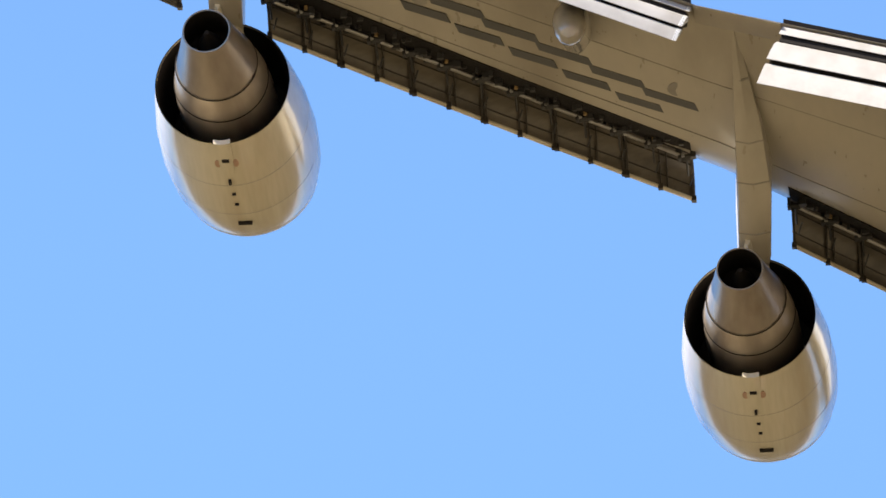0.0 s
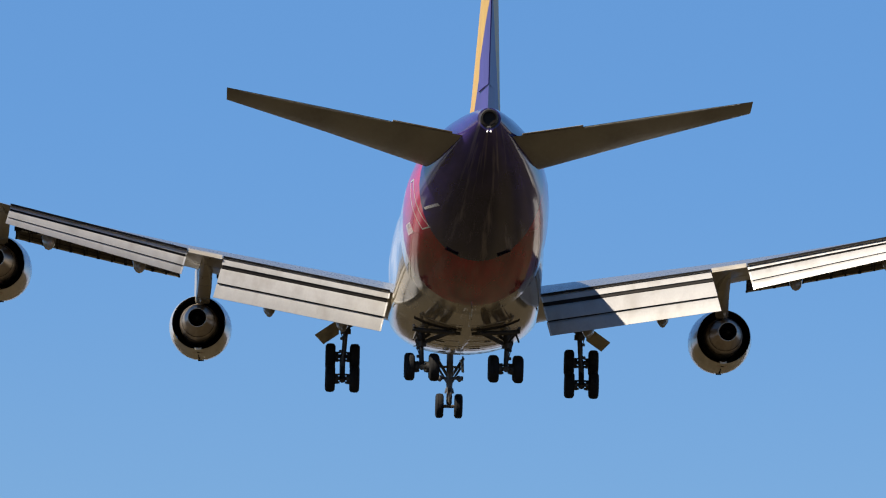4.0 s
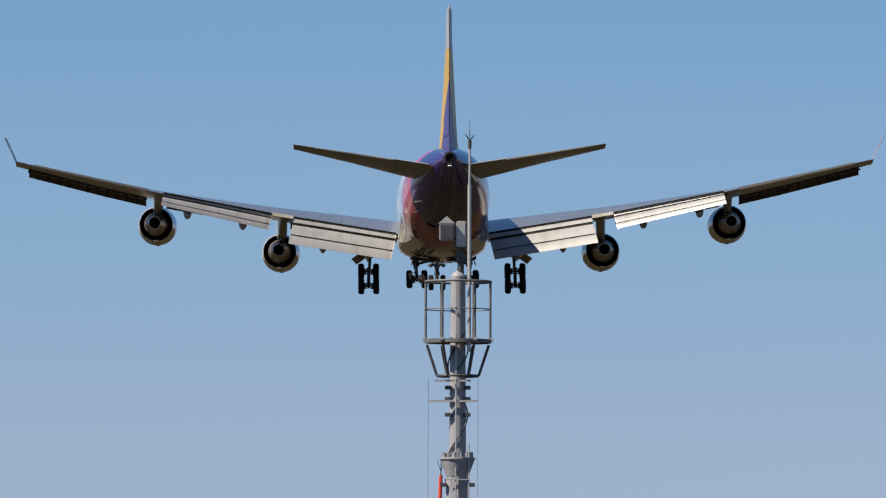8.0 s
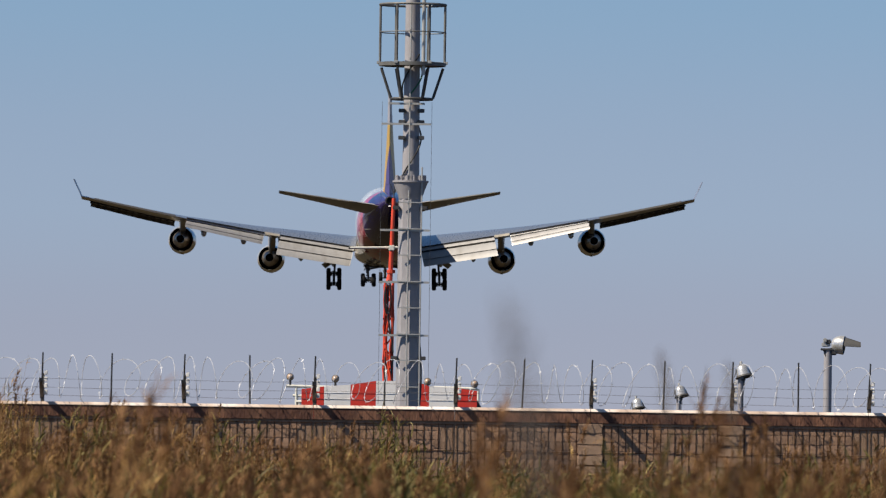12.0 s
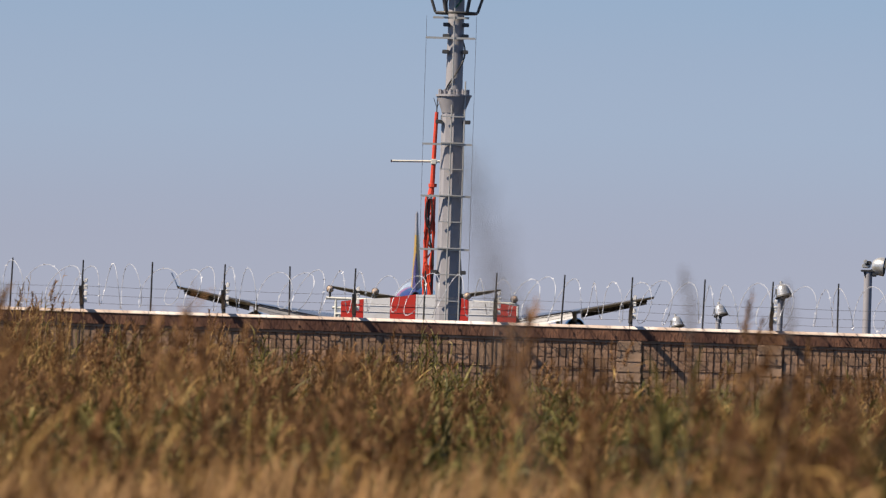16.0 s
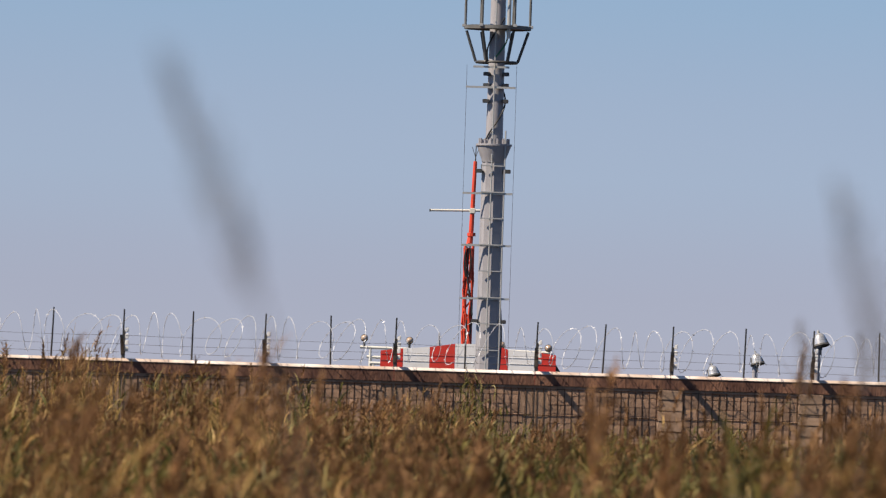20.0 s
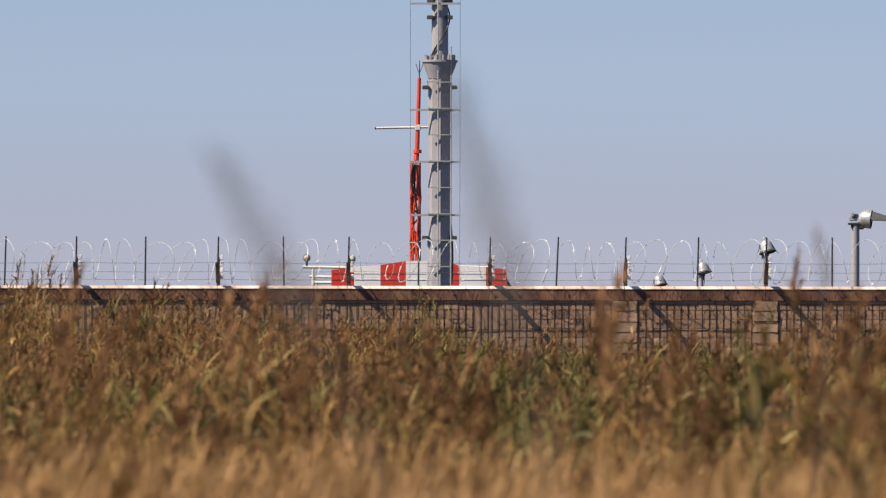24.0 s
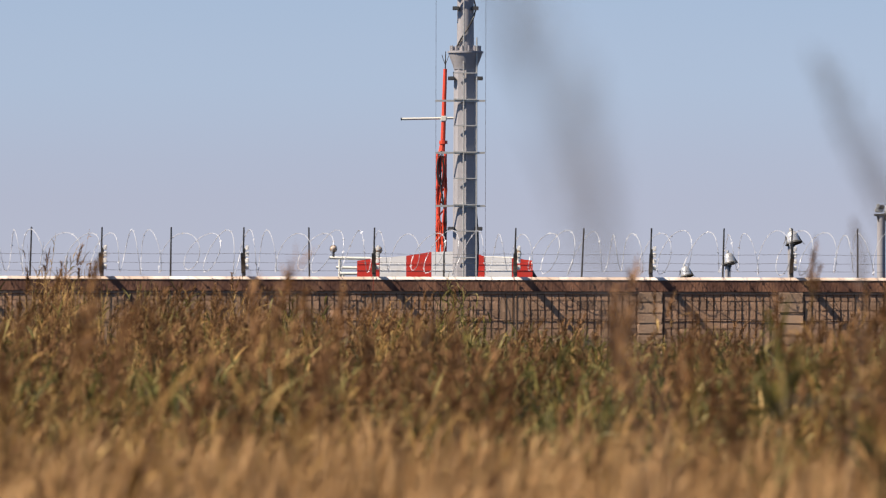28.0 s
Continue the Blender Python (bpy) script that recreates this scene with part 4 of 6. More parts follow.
def bogie(sg, x, y, top, tilt, cz, plane, name, lean):
    """A four-wheel landing gear leg: oleo, braces, truck beam, axles, brakes, four wheels."""
    bm = bmesh.new()
    c = Vector((sg * x, y, cz))
    t = Vector((sg * (x - lean), y + 0.35, top))
    mid = c.lerp(t, 0.45)
    rod(bm, c, mid, 0.115, n=14)
    rod(bm, mid, t, 0.19, 0.21, n=14)
    rod(bm, mid + Vector((0, 0, -0.12)), mid + Vector((0, 0, 0.12)), 0.24, n=14)
    d = Vector((0, math.cos(radians(tilt)), math.sin(radians(tilt))))
    rod(bm, c - d * 0.86, c + d * 0.86, 0.13, n=10)
    rod(bm, c + Vector((0, -0.16, 0.1)), mid + Vector((0, -0.34, -0.25)), 0.05, n=8)
    rod(bm, mid + Vector((0, -0.34, -0.25)), mid + Vector((0, 0, 0.0)), 0.05, n=8)
    for s in (-0.735, 0.735):
        a = c + d * s
        rod(bm, a - Vector((0.62, 0, 0)), a + Vector((0.62, 0, 0)), 0.075, n=10)
        for k in (-0.3, 0.3):
            rod(bm, a + Vector((k - 0.1, 0, 0)), a + Vector((k + 0.1, 0, 0)), 0.24, n=14)
            for j in range(5):
                ang = j * 1.256 + 0.3
                p = a + Vector((k * 0.55, 0.2 * math.cos(ang), 0.2 * math.sin(ang)))
                rod(bm, p - Vector((0.05, 0, 0)), p + Vector((0.05, 0, 0)), 0.05, n=6)
    rod(bm, mid + Vector((0, 0, 0.2)), t + Vector((-sg * 1.35, 0.2, -0.15)), 0.085, n=8)
    rod(bm, mid + Vector((0, 0.1, 0.1)), t + Vector((0, 1.7, -0.1)), 0.075, n=8)
    for k in range(4):
        p = c.lerp(t, 0.2 + 0.16 * k)
        box(bm, p.x + 0.15 * sg, p.y - 0.12, p.z, 0.16, 0.1, 0.14, bevel=0.02)
    pts = [t + Vector((0.16 * sg, -0.18, -0.1)), mid + Vector((0.26 * sg, -0.24, 0.1)), mid + Vector((0.12 * sg, -0.3, -0.4)), c + Vector((0.05, -0.2, 0.12))]
    tube(bm, pts, 0.025)
    leg = part(name, bm, DARK, plane, "four-wheel landing gear leg, extended")
    for s in (-0.735, 0.735):
        for k in (-0.56, 0.56):
            p = c + d * s + Vector((k, 0, 0))
            wheel("wheel", leg, p, 0.62, 0.46)
    return leg


def plate(bm, corners, th):
    """A flat door leaf from four corners."""
    a, b, c, d = [Vector(p) for p in corners]
    n = (b - a).cross(c - a).normalized() * th
    loft([[p - n for p in (a, b, c, d)], [p + n for p in (a, b, c, d)]], bm)
    return bm


FAIR = [(12.2, 1.0, 3.0, 3.6), (11.3, 1.8, 2.62, 3.9), (10.2, 2.5, 2.3, 4.2), (8.8, 2.95, 2.08, 4.4), (5.5, 3.3, 1.9, 4.7), (2.0, 3.45, 1.81, 4.8), (-3.5, 3.40, 1.87, 5.0), (-7.0, 3.32, 1.97, 5.4), (-9.6, 3.28, 2.05, 6.4), (-12.0, 3.25, 2.14, 7.8), (-14.5, 3.18, 2.3, 8.8)]


def fair_z(x, y):
    """Height of the belly fairing's underside."""
    hw, zb, zt = (lerp(y, sorted((r[0], r[k]) for r in FAIR)) for k in (1, 2, 3))
    return (zb + zt) / 2 - (zt - zb) / 2 * math.sqrt(max(0.0, 1 - (x / hw) ** 2))


def skin_strip(x0, x1, y, width):
    """A thin plate across the belly that follows its curve."""
    rows = []
    for k in range(9):
        x = x0 + (x1 - x0) * k / 8
        rows.append([Vector((x, y + u, fair_z(x, y + u) + o)) for u, o in ((-width / 2, -0.012), (width / 2, -0.012), (width / 2, 0.05), (-width / 2, 0.05))])
    return loft(rows)


def airliner():
    plane = holder("airliner")
    tagged(plane, "four-engined wide-body airliner with violet and red tail, gear and flaps down", "airplane")
    rings = [fuse_ring(hw, zb, zt, y) for y, hw, zb, zt in FUSE]
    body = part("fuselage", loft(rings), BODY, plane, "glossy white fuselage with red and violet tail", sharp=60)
    part("apu_exhaust", spin([(-0.02, 0.36), (0.16, 0.33), (0.17, 0.29), (0.045, 0.28), (0.04, 0.0)], (0, -36.68, 8.5), (0, -1, 0.05), 32), SOOT_SHADE, body, "round sooty exhaust at the tail tip")
    part("exhaust_ring", spin([(-0.06, 0.42), (0.1, 0.40), (0.17, 0.35), (0.1, 0.325)], (0, -36.68, 8.5), (0, -1, 0.05), 32), DARK, body)
    # belly fairing between the wings
    fr = []
    for y, hw, zb, zt in FAIR:
        fr.append([Vector((hw * math.cos(a), y, (zb + zt) / 2 + (zt - zb) / 2 * math.sin(a))) for a in (2 * math.pi * k / 48 for k in range(48))])
    belly = part("belly_fairing", loft(fr), BELLY, plane, "cream pearl belly fairing", sharp=60)
    # vents, panel joints and black plates that paint the body gear bays' shade lie on the skin
    for x0, x1, y, w in ((-1.3, -0.85, -0.8, 0.34), (0.38, 0.86, 2.2, 0.34), (-0.95, -0.65, 5.4, 0.2), (0.95, 1.3, -1.0, 0.16)):
        part("belly_vent", skin_strip(x0, x1, y, w), SOOT_SHADE, belly, "dark vent in the belly")
    for y in (-8.4, -4.9, -1.6, 1.0, 3.6, 6.2, 8.6):
        part("panel_joint", skin_strip(-2.1, 2.1, y, 0.035), PATCH, belly)
    for sx in (-1, 1):
        x0, x1 = sorted((sx * 0.45, sx * 2.4))
        part("gear_bay_shade", skin_strip(x0, x1, -6.75, 0.75), SOOT_SHADE, belly, "black plate for the shade of an open gear bay")
        part("bay_door", skin_strip(x0, x1, -4.2, 0.5), CORE, belly)
        for p, q, r in (((0.25, -6.1, 1.85), (2.3, -6.1, 1.93), 0.08), ((2.25, -6.1, 1.95), (2.4, -6.3, 1.5), 0.045), ((0.55, -6.7, 1.93), (1.72, -3.2, 1.70), 0.105), ((2.4, -6.7, 2.12), (2.05, -3.2, 1.78), 0.07), ((0.5, -6.4, 1.86), (2.45, -6.4, 1.98), 0.09), ((0.75, -6.4, 1.9), (1.2, -3.6, 2.0), 0.06)):
            bm = rod(bmesh.new(), (sx * p[0], p[1], p[2]), (sx * q[0], q[1], q[2]), r, n=8)
            part("gear_strut", bm, DARK, belly, "black gear brace")
    keel = []
    for y, hw, dz in ((-14.0, 0.03, 0.0), (-11.0, 0.20, 0.015), (-7.0, 0.38, 0.03), (-4.0, 0.42, 0.03), (-1.0, 0.30, 0.025), (2.0, 0.12, 0.01), (4.0, 0.03, 0.0)):
        z = fair_z(0, y) - dz
        keel.append([Vector((hw * math.cos(a), y, z + 0.1 + 0.1 * math.sin(a))) for a in (2 * math.pi * k / 16 for k in range(16))])
    part("keel_fairing", loft(keel), BELLY, belly, "slim cream keel fairing")
    # grip vents on the rear belly
    for sx in (-1, 1):
        bm = bmesh.new()
        box(bm, 0, 0, 0, 0.62, 0.17, 0.03, m=Matrix.Translation((sx * 1.15, -23.3, 3.99)) @ pose(0, 0, 0, 15, 0, 0) @ pose(0, 0, 0, 0, -sx * 23, 0))
        part("tail_vent", bm, SOOT_SHADE, body, "dark slot under the tail")
    for sx in (-1, 1):
        bm = bmesh.new()
        rod(bm, (sx * 0.07, -36.62, 7.95), (sx * 0.07, -36.78, 7.95), 0.026)
        part("tail_lamp", bm, TAIL_LAMP, body, "lit white tail lamp")
    for sx in (-1, 1):
        wing(sx, plane)
        # tailplane
        st = []
        for x, le, te, z, th in ((0.4, -25.2, -34.2, 7.9, 0.95), (2.4, -27.0, -34.6, 8.18, 0.8), (6.8, -30.9, -35.8, 8.85, 0.48), (11.15, -34.7, -37.2, 9.47, 0.2)):
            st.append([Vector((p.x * sx, p.y, p.z)) for p in foil(le, te, z, th, x, rise=-0.095)])
        stab = part("tailplane", loft(st), TAIL_SHADE, plane, "grey horizontal tailplane")
        for x0, x1, y0, y1, dz in ((1.5, 4.05, -32.9, -33.4, 0.0), (4.1, 10.6, -33.4, -35.5, 0.0)):
            secs = []
            for x in (x0, x1):
                te = lerp(x, [(0.4, -34.2), (2.4, -34.6), (6.8, -35.8), (11.15, -37.2)])
                z = lerp(x, [(0.4, 7.9), (2.4, 8.18), (6.8, 8.85), (11.15, 9.47)])
                ch = lerp(x, [(0.4, 2.3), (11, 0.9)])
                secs.append([Vector((p.x * sx, p.y, p.z)) for p in flap_section(x, te + ch - 0.05, z - 0.02 + dz, ch + (0.32 if x1 < 5 else 0.06), -1.5 if x1 < 5 else 1, 0.20 * ch / 2)])
            part("elevator", panel(*secs), GREY_WING if x1 < 5 else TAIL_SHADE, stab)
    # fin and rudder
    fin = []
    for z, le, te, th in ((9.0, -19.5, -33.8, 1.5), (10.2, -22.6, -34.5, 1.2), (14.5, -28.5, -36.2, 0.68), (19.2, -34.2, -38.0, 0.2), (19.4, -34.8, -37.9, 0.1)):
        sec = foil(le, te, 0, th, 0, rise=0)
        fin.append([Vector((p.z + 0.0, p.y, z)) for p in sec])
    tail = part("fin", loft(fin), FIN, plane, "tall fin with yellow panel above violet")
    rd = []
    for z, te, ch in ((10.2, -34.6, 3.4), (14.5, -36.25, 2.7), (19.1, -38.05, 1.7)):
        rd.append([Vector((o, te + u * ch, z)) for u, o in ((0, 0.025), (0.5, 0.065 * ch), (1, 0.105 * ch), (1, -0.105 * ch), (0.5, -0.065 * ch), (0, -0.025))])
    part("rudder", loft(rd), FIN, tail)
    for sx in (-1, 1):
        engine(sx, 12.24, 0.6, 2.82, plane)
        engine(sx, 21.46, -6.76, 4.70, plane)
        g = bogie(sx, 5.5, 0.0, 4.4, 48, 0.62, plane, "wing_gear", 0.25)
        bm = bmesh.new()
        plate(bm, [(sx * 5.7, 0.3, 2.9), (sx * 6.8, 0.1, 2.12), (sx * 6.4, 0.0, 1.7), (sx * 5.7, 0.2, 2.2)], 0.05)
        part("gear_door", bm, DOOR, g, "ochre primed gear door leaf")
        bm = bmesh.new()
        rod(bm, (sx * 5.5, 0.05, 2.4), (sx * 3.9, 0.3, 3.3), 0.08)
        part("side_brace", bm, DARK, g)
        bogie(sx, 1.92, -3.1, 2.9, 6, 0.52, plane, "body_gear", -0.1)
    # nose gear
    bm = bmesh.new()
    rod(bm, (0, 24.0, 0.55), (0, 24.0, 1.5), 0.10, n=12)
    rod(bm, (0, 24.0, 1.45), (0, 24.1, 3.6), 0.15, 0.17, n=12)
    rod(bm, (-0.42, 24.0, 0.58), (0.42, 24.0, 0.58), 0.085, n=10)
    rod(bm, (-0.55, 24.02, 1.95), (0.55, 24.02, 1.95), 0.07, n=8)
    for sx in (-1, 1):
        rod(bm, (sx * 0.12, 24.0, 1.75), (sx * 0.62, 25.6, 2.7), 0.06, n=8)
        rod(bm, (sx * 0.4, 24.0, 2.0), (sx * 0.52, 23.9, 1.85), 0.12, n=10)
        rod(bm, (sx * 0.1, 23.85, 0.7), (sx * 0.1, 23.7, 1.15), 0.04, n=6)
        rod(bm, (sx * 0.1, 23.7, 1.15), (sx * 0.1, 23.9, 1.55), 0.04, n=6)
    box(bm, 0, 23.9, 1.75, 0.3, 0.2, 0.3, bevel=0.03)
    for sx in (-1, 1):
        rod(bm, (sx * 0.1, 24.0, 2.05), (sx * 0.66, 24.2, 2.95), 0.075, n=8)
        rod(bm, (sx * 0.66, 24.2, 2.25), (sx * 0.62, 24.2, 3.05), 0.05, n=6)
        rod(bm, (sx * 0.50, 24.02, 1.95), (sx * 0.66, 24.02, 1.95), 0.11, n=10)
        rod(bm, (sx * 0.14, 23.9, 1.45), (sx * 0.2, 23.9, 1.2), 0.05, n=6)
    rod(bm, (-0.5, 24.1, 2.5), (0.5, 24.1, 2.5), 0.06, n=8)
    nose = part("nose_gear", bm, GEAR, plane, "grey two-wheel nose gear, extended")
    nose.location.z = 0.2
    for sx in (-1, 1):
        wheel("wheel", nose, (sx * 0.46, 24.0, 0.60), 0.6, 0.4)
        bm = bmesh.new()
        plate(bm, [(sx * 0.5, 25.2, 2.95), (sx * 0.5, 23.2, 2.8), (sx * 0.62, 23.2, 2.2), (sx * 0.62, 25.2, 2.35)], 0.02)
        part("gear_door", bm, DOOR, nose)
    # blade aerials and drain masts below the belly
    bm = bmesh.new()
    for y, z in ((-10.5, 2.05), (-14.5, 2.2), (16.5, 2.05)):
        loft([[Vector((o, y + u, z + w)) for u, w in ((0, 0.05), (-0.35, 0.05), (-0.42, -0.3), (-0.2, -0.3))] for o in (-0.012, 0.012)], bm)
    part("blade_aerial", bm, WHITE_PAINT, body)
    # door outline and dark bars on the left flank near the tail
    bm = bmesh.new()
    for y0, y1, z0, z1 in ((-24.3, -24.24, 5.0, 7.0), (-23.2, -23.14, 5.0, 7.0), (-24.3, -23.14, 7.0, 7.06), (-24.3, -23.14, 4.95, 5.0)):
        for k in range(6):
            ya, yb = y0, y1
            za, zb_ = z0 + (z1 - z0) * k / 6, z0 + (z1 - z0) * (k + 1) / 6
            q = [(ya, za), (yb, za), (yb, zb_), (ya, zb_)]
            ring = []
            for o in (0.004, 0.012):
                ring.append([Vector((-hull_x(yy, zz) - o, yy, zz)) for yy, zz in q])
            loft(ring, bm)
    part("door_outline", bm, WHITE_PAINT, body, "pale door outline")
    for k in range(12):
        y0, z0, h = (-19.6 - 0.34 * k, 5.0, 0.45) if k < 5 else (-25.4 - 0.3 * (k - 5), 5.62, 0.10)
        bar = loft([[Vector((-hull_x(yy, zz) - o, yy, zz)) for yy, zz in ((y0, z0), (y0 - 0.2, z0), (y0 - 0.2, z0 + h), (y0, z0 + h))] for o in (0.004, 0.012)])
        part("flank_bar", bar, WHITE_PAINT, body, "short pale bar on the flank")
    return plane


def hull_x(y, z):
    """Half width of the fuselage skin at a height."""
    rows = sorted(FUSE)
    hw = lerp(y, [(r[0], r[1]) for r in rows]) + 0.004
    zb, zt = lerp(y, [(r[0], r[2]) for r in rows]), lerp(y, [(r[0], r[3]) for r in rows])
    c, h = (zb + zt) / 2, (zt - zb) / 2
    d = abs(z - c)
    if h > hw:
        for k in range(200):
            sa = k / 199
            if (h - hw) * min(1, sa * 2.2) + hw * sa >= d:
                return hw * math.sqrt(1 - sa * sa)
    return hw * math.sqrt(max(0.0, 1 - (d / h) ** 2))


# brown patches mix stains with ground reflections painted into the belly colour
BELLY = surface("belly_pearl_paint", (0.40, 0.34, 0.225), 0.10, var=0.3, big=0.5, small=4, dirt=(0.13, 0.09, 0.05), amount=0.46, stretch=(1, 0.35, 1), coat=0.3)
TAIL_LAMP = base_mat("tail_lamp_glow", 0.3)[0]
_b = TAIL_LAMP.node_tree.nodes["Principled BSDF"]
_b.inputs["Emission Color"].default_value, _b.inputs["Emission Strength"].default_value = (1, 0.93, 0.85, 1), 2.5
PLANE = airliner()


# ---- the camera mast behind the wall ----
MD = 235.0            # distance of the mast
MPX = MD / FOCAL
MX = 31.0 * MPX       # its axis


def mz(el):
    return EYE + el * MPX


def camera_mast():
    mast = holder("camera_mast", (MX, MD, 0))
    tagged(mast, "tall grey tapered steel mast with ladder, caged platform and camera box", "mast")
    L = lambda az, el, dy=0.0: Vector((az * MPX - MX, dy, mz(el)))
    # eight-sided lower shaft, flange, round upper shaft with a pointed cap
    oct_ring = lambda r, z: [Vector((r * math.cos(k * math.pi / 4 + 0.1), r * math.sin(k * math.pi / 4 + 0.1), z)) for k in range(8)]
    part("lower_shaft", loft([oct_ring(0.31, 0), oct_ring(0.275, mz(505))]), MAST_GREY, mast, sharp=20)
    part("flange_cone", spin([(0, 0.276), (0.08, 0.295), (0.36, 0.40), (0.39, 0.405)], (0, 0, mz(504)), (0, 0, 1), 24, caps=True), MAST_GREY, mast)
    part("flange_plate", spin([(0, 0.43), (0.045, 0.43)], (0, 0, mz(533)), (0, 0, 1), 24, caps=True), MAST_GREY, mast)
    for k in range(14):
        bolts = bmesh.new()
        a = 2 * math.pi * k / 14
        rod(bolts, (0.35 * math.cos(a), 0.35 * math.sin(a), mz(536)), (0.35 * math.cos(a), 0.35 * math.sin(a), mz(546)), 0.022, n=6)
        box(bolts, 0.29 * math.cos(a), 0.29 * math.sin(a), mz(541), 0.08, 0.02, 0.09, m=Matrix())
        part("flange_bolt", bolts, MAST_GREY, mast)
    part("upper_shaft", spin([(0, 0.205), (mz(858) - mz(535), 0.172)], (0, 0, mz(535)), (0, 0, 1), 20, caps=True), MAST_GREY, mast)
    part("shaft_cap", spin([(0, 0.172), (0.06, 0.14), (0.14, 0.02)], (0, 0, mz(858)), (0, 0, 1), 20, caps=True), MAST_GREY, mast)
    # caged platform
    R = 59 * MPX
    def ring(r, z, th, n=32, square=False):
        bm = bmesh.new()
        pts = [(r * math.cos(2 * math.pi * k / n), r * math.sin(2 * math.pi * k / n), z) for k in range(n + 1)]
        return tube(bm, pts, th, 6)
    deck = bmesh.new()
    spin([(0, R), (0.085, R), (0.085, R - 0.05), (0.03, R - 0.06), (0.03, 0.25), (0, 0.25)], (0, 0, mz(739)), (0, 0, 1), 40, deck)
    part("platform_deck", deck, RAIL_GREY, mast, "round grating deck")
    teeth = bmesh.new()
    for k in range(40):
        a = 2 * math.pi * k / 40
        rod(teeth, (0.3 * math.cos(a), 0.3 * math.sin(a), mz(745)), (R * 0.95 * math.cos(a), R * 0.95 * math.sin(a), mz(745)), 0.014, n=4)
    part("deck_grating", teeth, DARK_STEEL, mast)
    for nm, el, th in (("top_rail", 848, 0.032), ("middle_rail", 799, 0.014)):
        part(nm, ring(R * 0.985, mz(el), th), RAIL_GREY, mast)
    for k in range(6):
        a = math.pi * k / 3 + 0.02
        bm = rod(bmesh.new(), (R * 0.97 * math.cos(a), R * 0.97 * math.sin(a), mz(740)), (R * 0.97 * math.cos(a), R * 0.97 * math.sin(a), mz(848)), 0.030, n=8)
        part("rail_post", bm, RAIL_GREY, mast)
        part("deck_clip", box(bmesh.new(), R * 1.01 * math.cos(a), R * 1.01 * math.sin(a), mz(745), 0.09, 0.09, 0.07, bevel=0.008), PALE_STEEL, mast)
        bm = rod(bmesh.new(), (R * 0.93 * math.cos(a), R * 0.93 * math.sin(a), mz(736)), (0.50 * math.cos(a), 0.50 * math.sin(a), mz(682)), 0.034, n=8)
        part("platform_brace", bm, DARK_STEEL, mast)
    part("brace_ring", ring(0.48, mz(681), 0.035), DARK_STEEL, mast)
    # turntable neck, camera housing and cabinet
    bm = bmesh.new()
    rod(bm, L(35, 858), L(36, 905), 0.085)
    box(bm, 5 * MPX, 0, mz(890), 0.26, 0.24, 0.2, bevel=0.02)
    box(bm, 4 * MPX, -0.05, mz(912), 0.3, 0.28, 0.14, bevel=0.02)
    part("turntable", bm, DARK_STEEL, mast, "dark pan and tilt turntable")
    bm = bmesh.new()
    box(bm, 5 * MPX, 0, mz(932), 0.25, 0.5, 0.62, bevel=0.03)
    part("camera_cabinet", bm, PALE_STEEL, mast, "pale equipment cabinet")
    bm = bmesh.new()
    box(bm, -20.5 * MPX, -0.1, mz(935), 0.36, 0.62, 0.4, bevel=0.02)
    hood = part("camera_housing", bm, MAST_GREY, mast, "grey camera housing with peaked sunshade")
    bm = bmesh.new()
    loft([[Vector((-20.5 * MPX + u, y, mz(950) + v)) for u, v in ((-0.2, 0), (0.2, 0), (0.02, 0.16), (-0.02, 0.16))] for y in (-0.42, 0.24)], bm)
    part("sunshade", bm, PALE_STEEL, hood)
    bm = bmesh.new()
    box(bm, -20.5 * MPX, -0.413, mz(935), 0.3, 0.02, 0.33, bevel=0.008)
    part("lens_window", bm, DARK_STEEL, hood, "dark lens window")
    bm = rod(bmesh.new(), L(12, 926, -0.02), L(35, 926, 0), 0.06)
    part("housing_arm", bm, DARK_STEEL, mast)
    # lightning pole with prongs
    px = 50.5
    bm = bmesh.new()
    rod(bm, L(px, 722, -R * 0.8), L(px, 1018, -R * 0.8), 0.045)
    rod(bm, L(px, 1018, -R * 0.8), L(px + 0.3, 1085, -R * 0.8), 0.028)
    part("lightning_pole", bm, PALE_STEEL, mast, "slim pale lightning pole")
    bm = bmesh.new()
    rod(bm, L(px, 1082, -R * 0.8), L(px, 1096, -R * 0.8), 0.045)
    rod(bm, L(px, 1090, -R * 0.8), L(px, 1130, -R * 0.8), 0.012, 0.006)
    for dx, dz in ((-10, 108), (10, 108), (-6, 106), (7, 107)):
        rod(bm, L(px, 1096, -R * 0.8), L(px + dx, 1000 + dz, -R * 0.8 + 0.03 * dx), 0.012, 0.005, n=6)
    part("prong_head", bm, DARK_STEEL, mast)
    # stand-off bars with the two guard wires
    for k, el in enumerate((672, 636, 448, 356, 262)):
        bm = bmesh.new()
        box(bm, 20 * MPX - MX + 2 * MPX, -0.28, mz(el), 88 * MPX if k else 64 * MPX, 0.05, 0.048)
        if k in (2, 3, 4):
            pass
        part("standoff_bar", bm, PALE_STEEL, mast)
    for az in (-21, 67):
        bm = rod(bmesh.new(), L(az, 140, -0.28), L(az, 675, -0.28), 0.0045, n=5)
        part("guard_wire", bm, DARK_STEEL, mast)
    # ladder: two rails and rungs on the side that faces the field
    for az in (28, 51):
        bm = rod(bmesh.new(), L(az, 120, -0.34), L(az, 850 if az == 28 else 560, -0.30), 0.018, n=6)
        part("ladder_rail", bm, PALE_STEEL, mast)
    el = 171
    rung = None
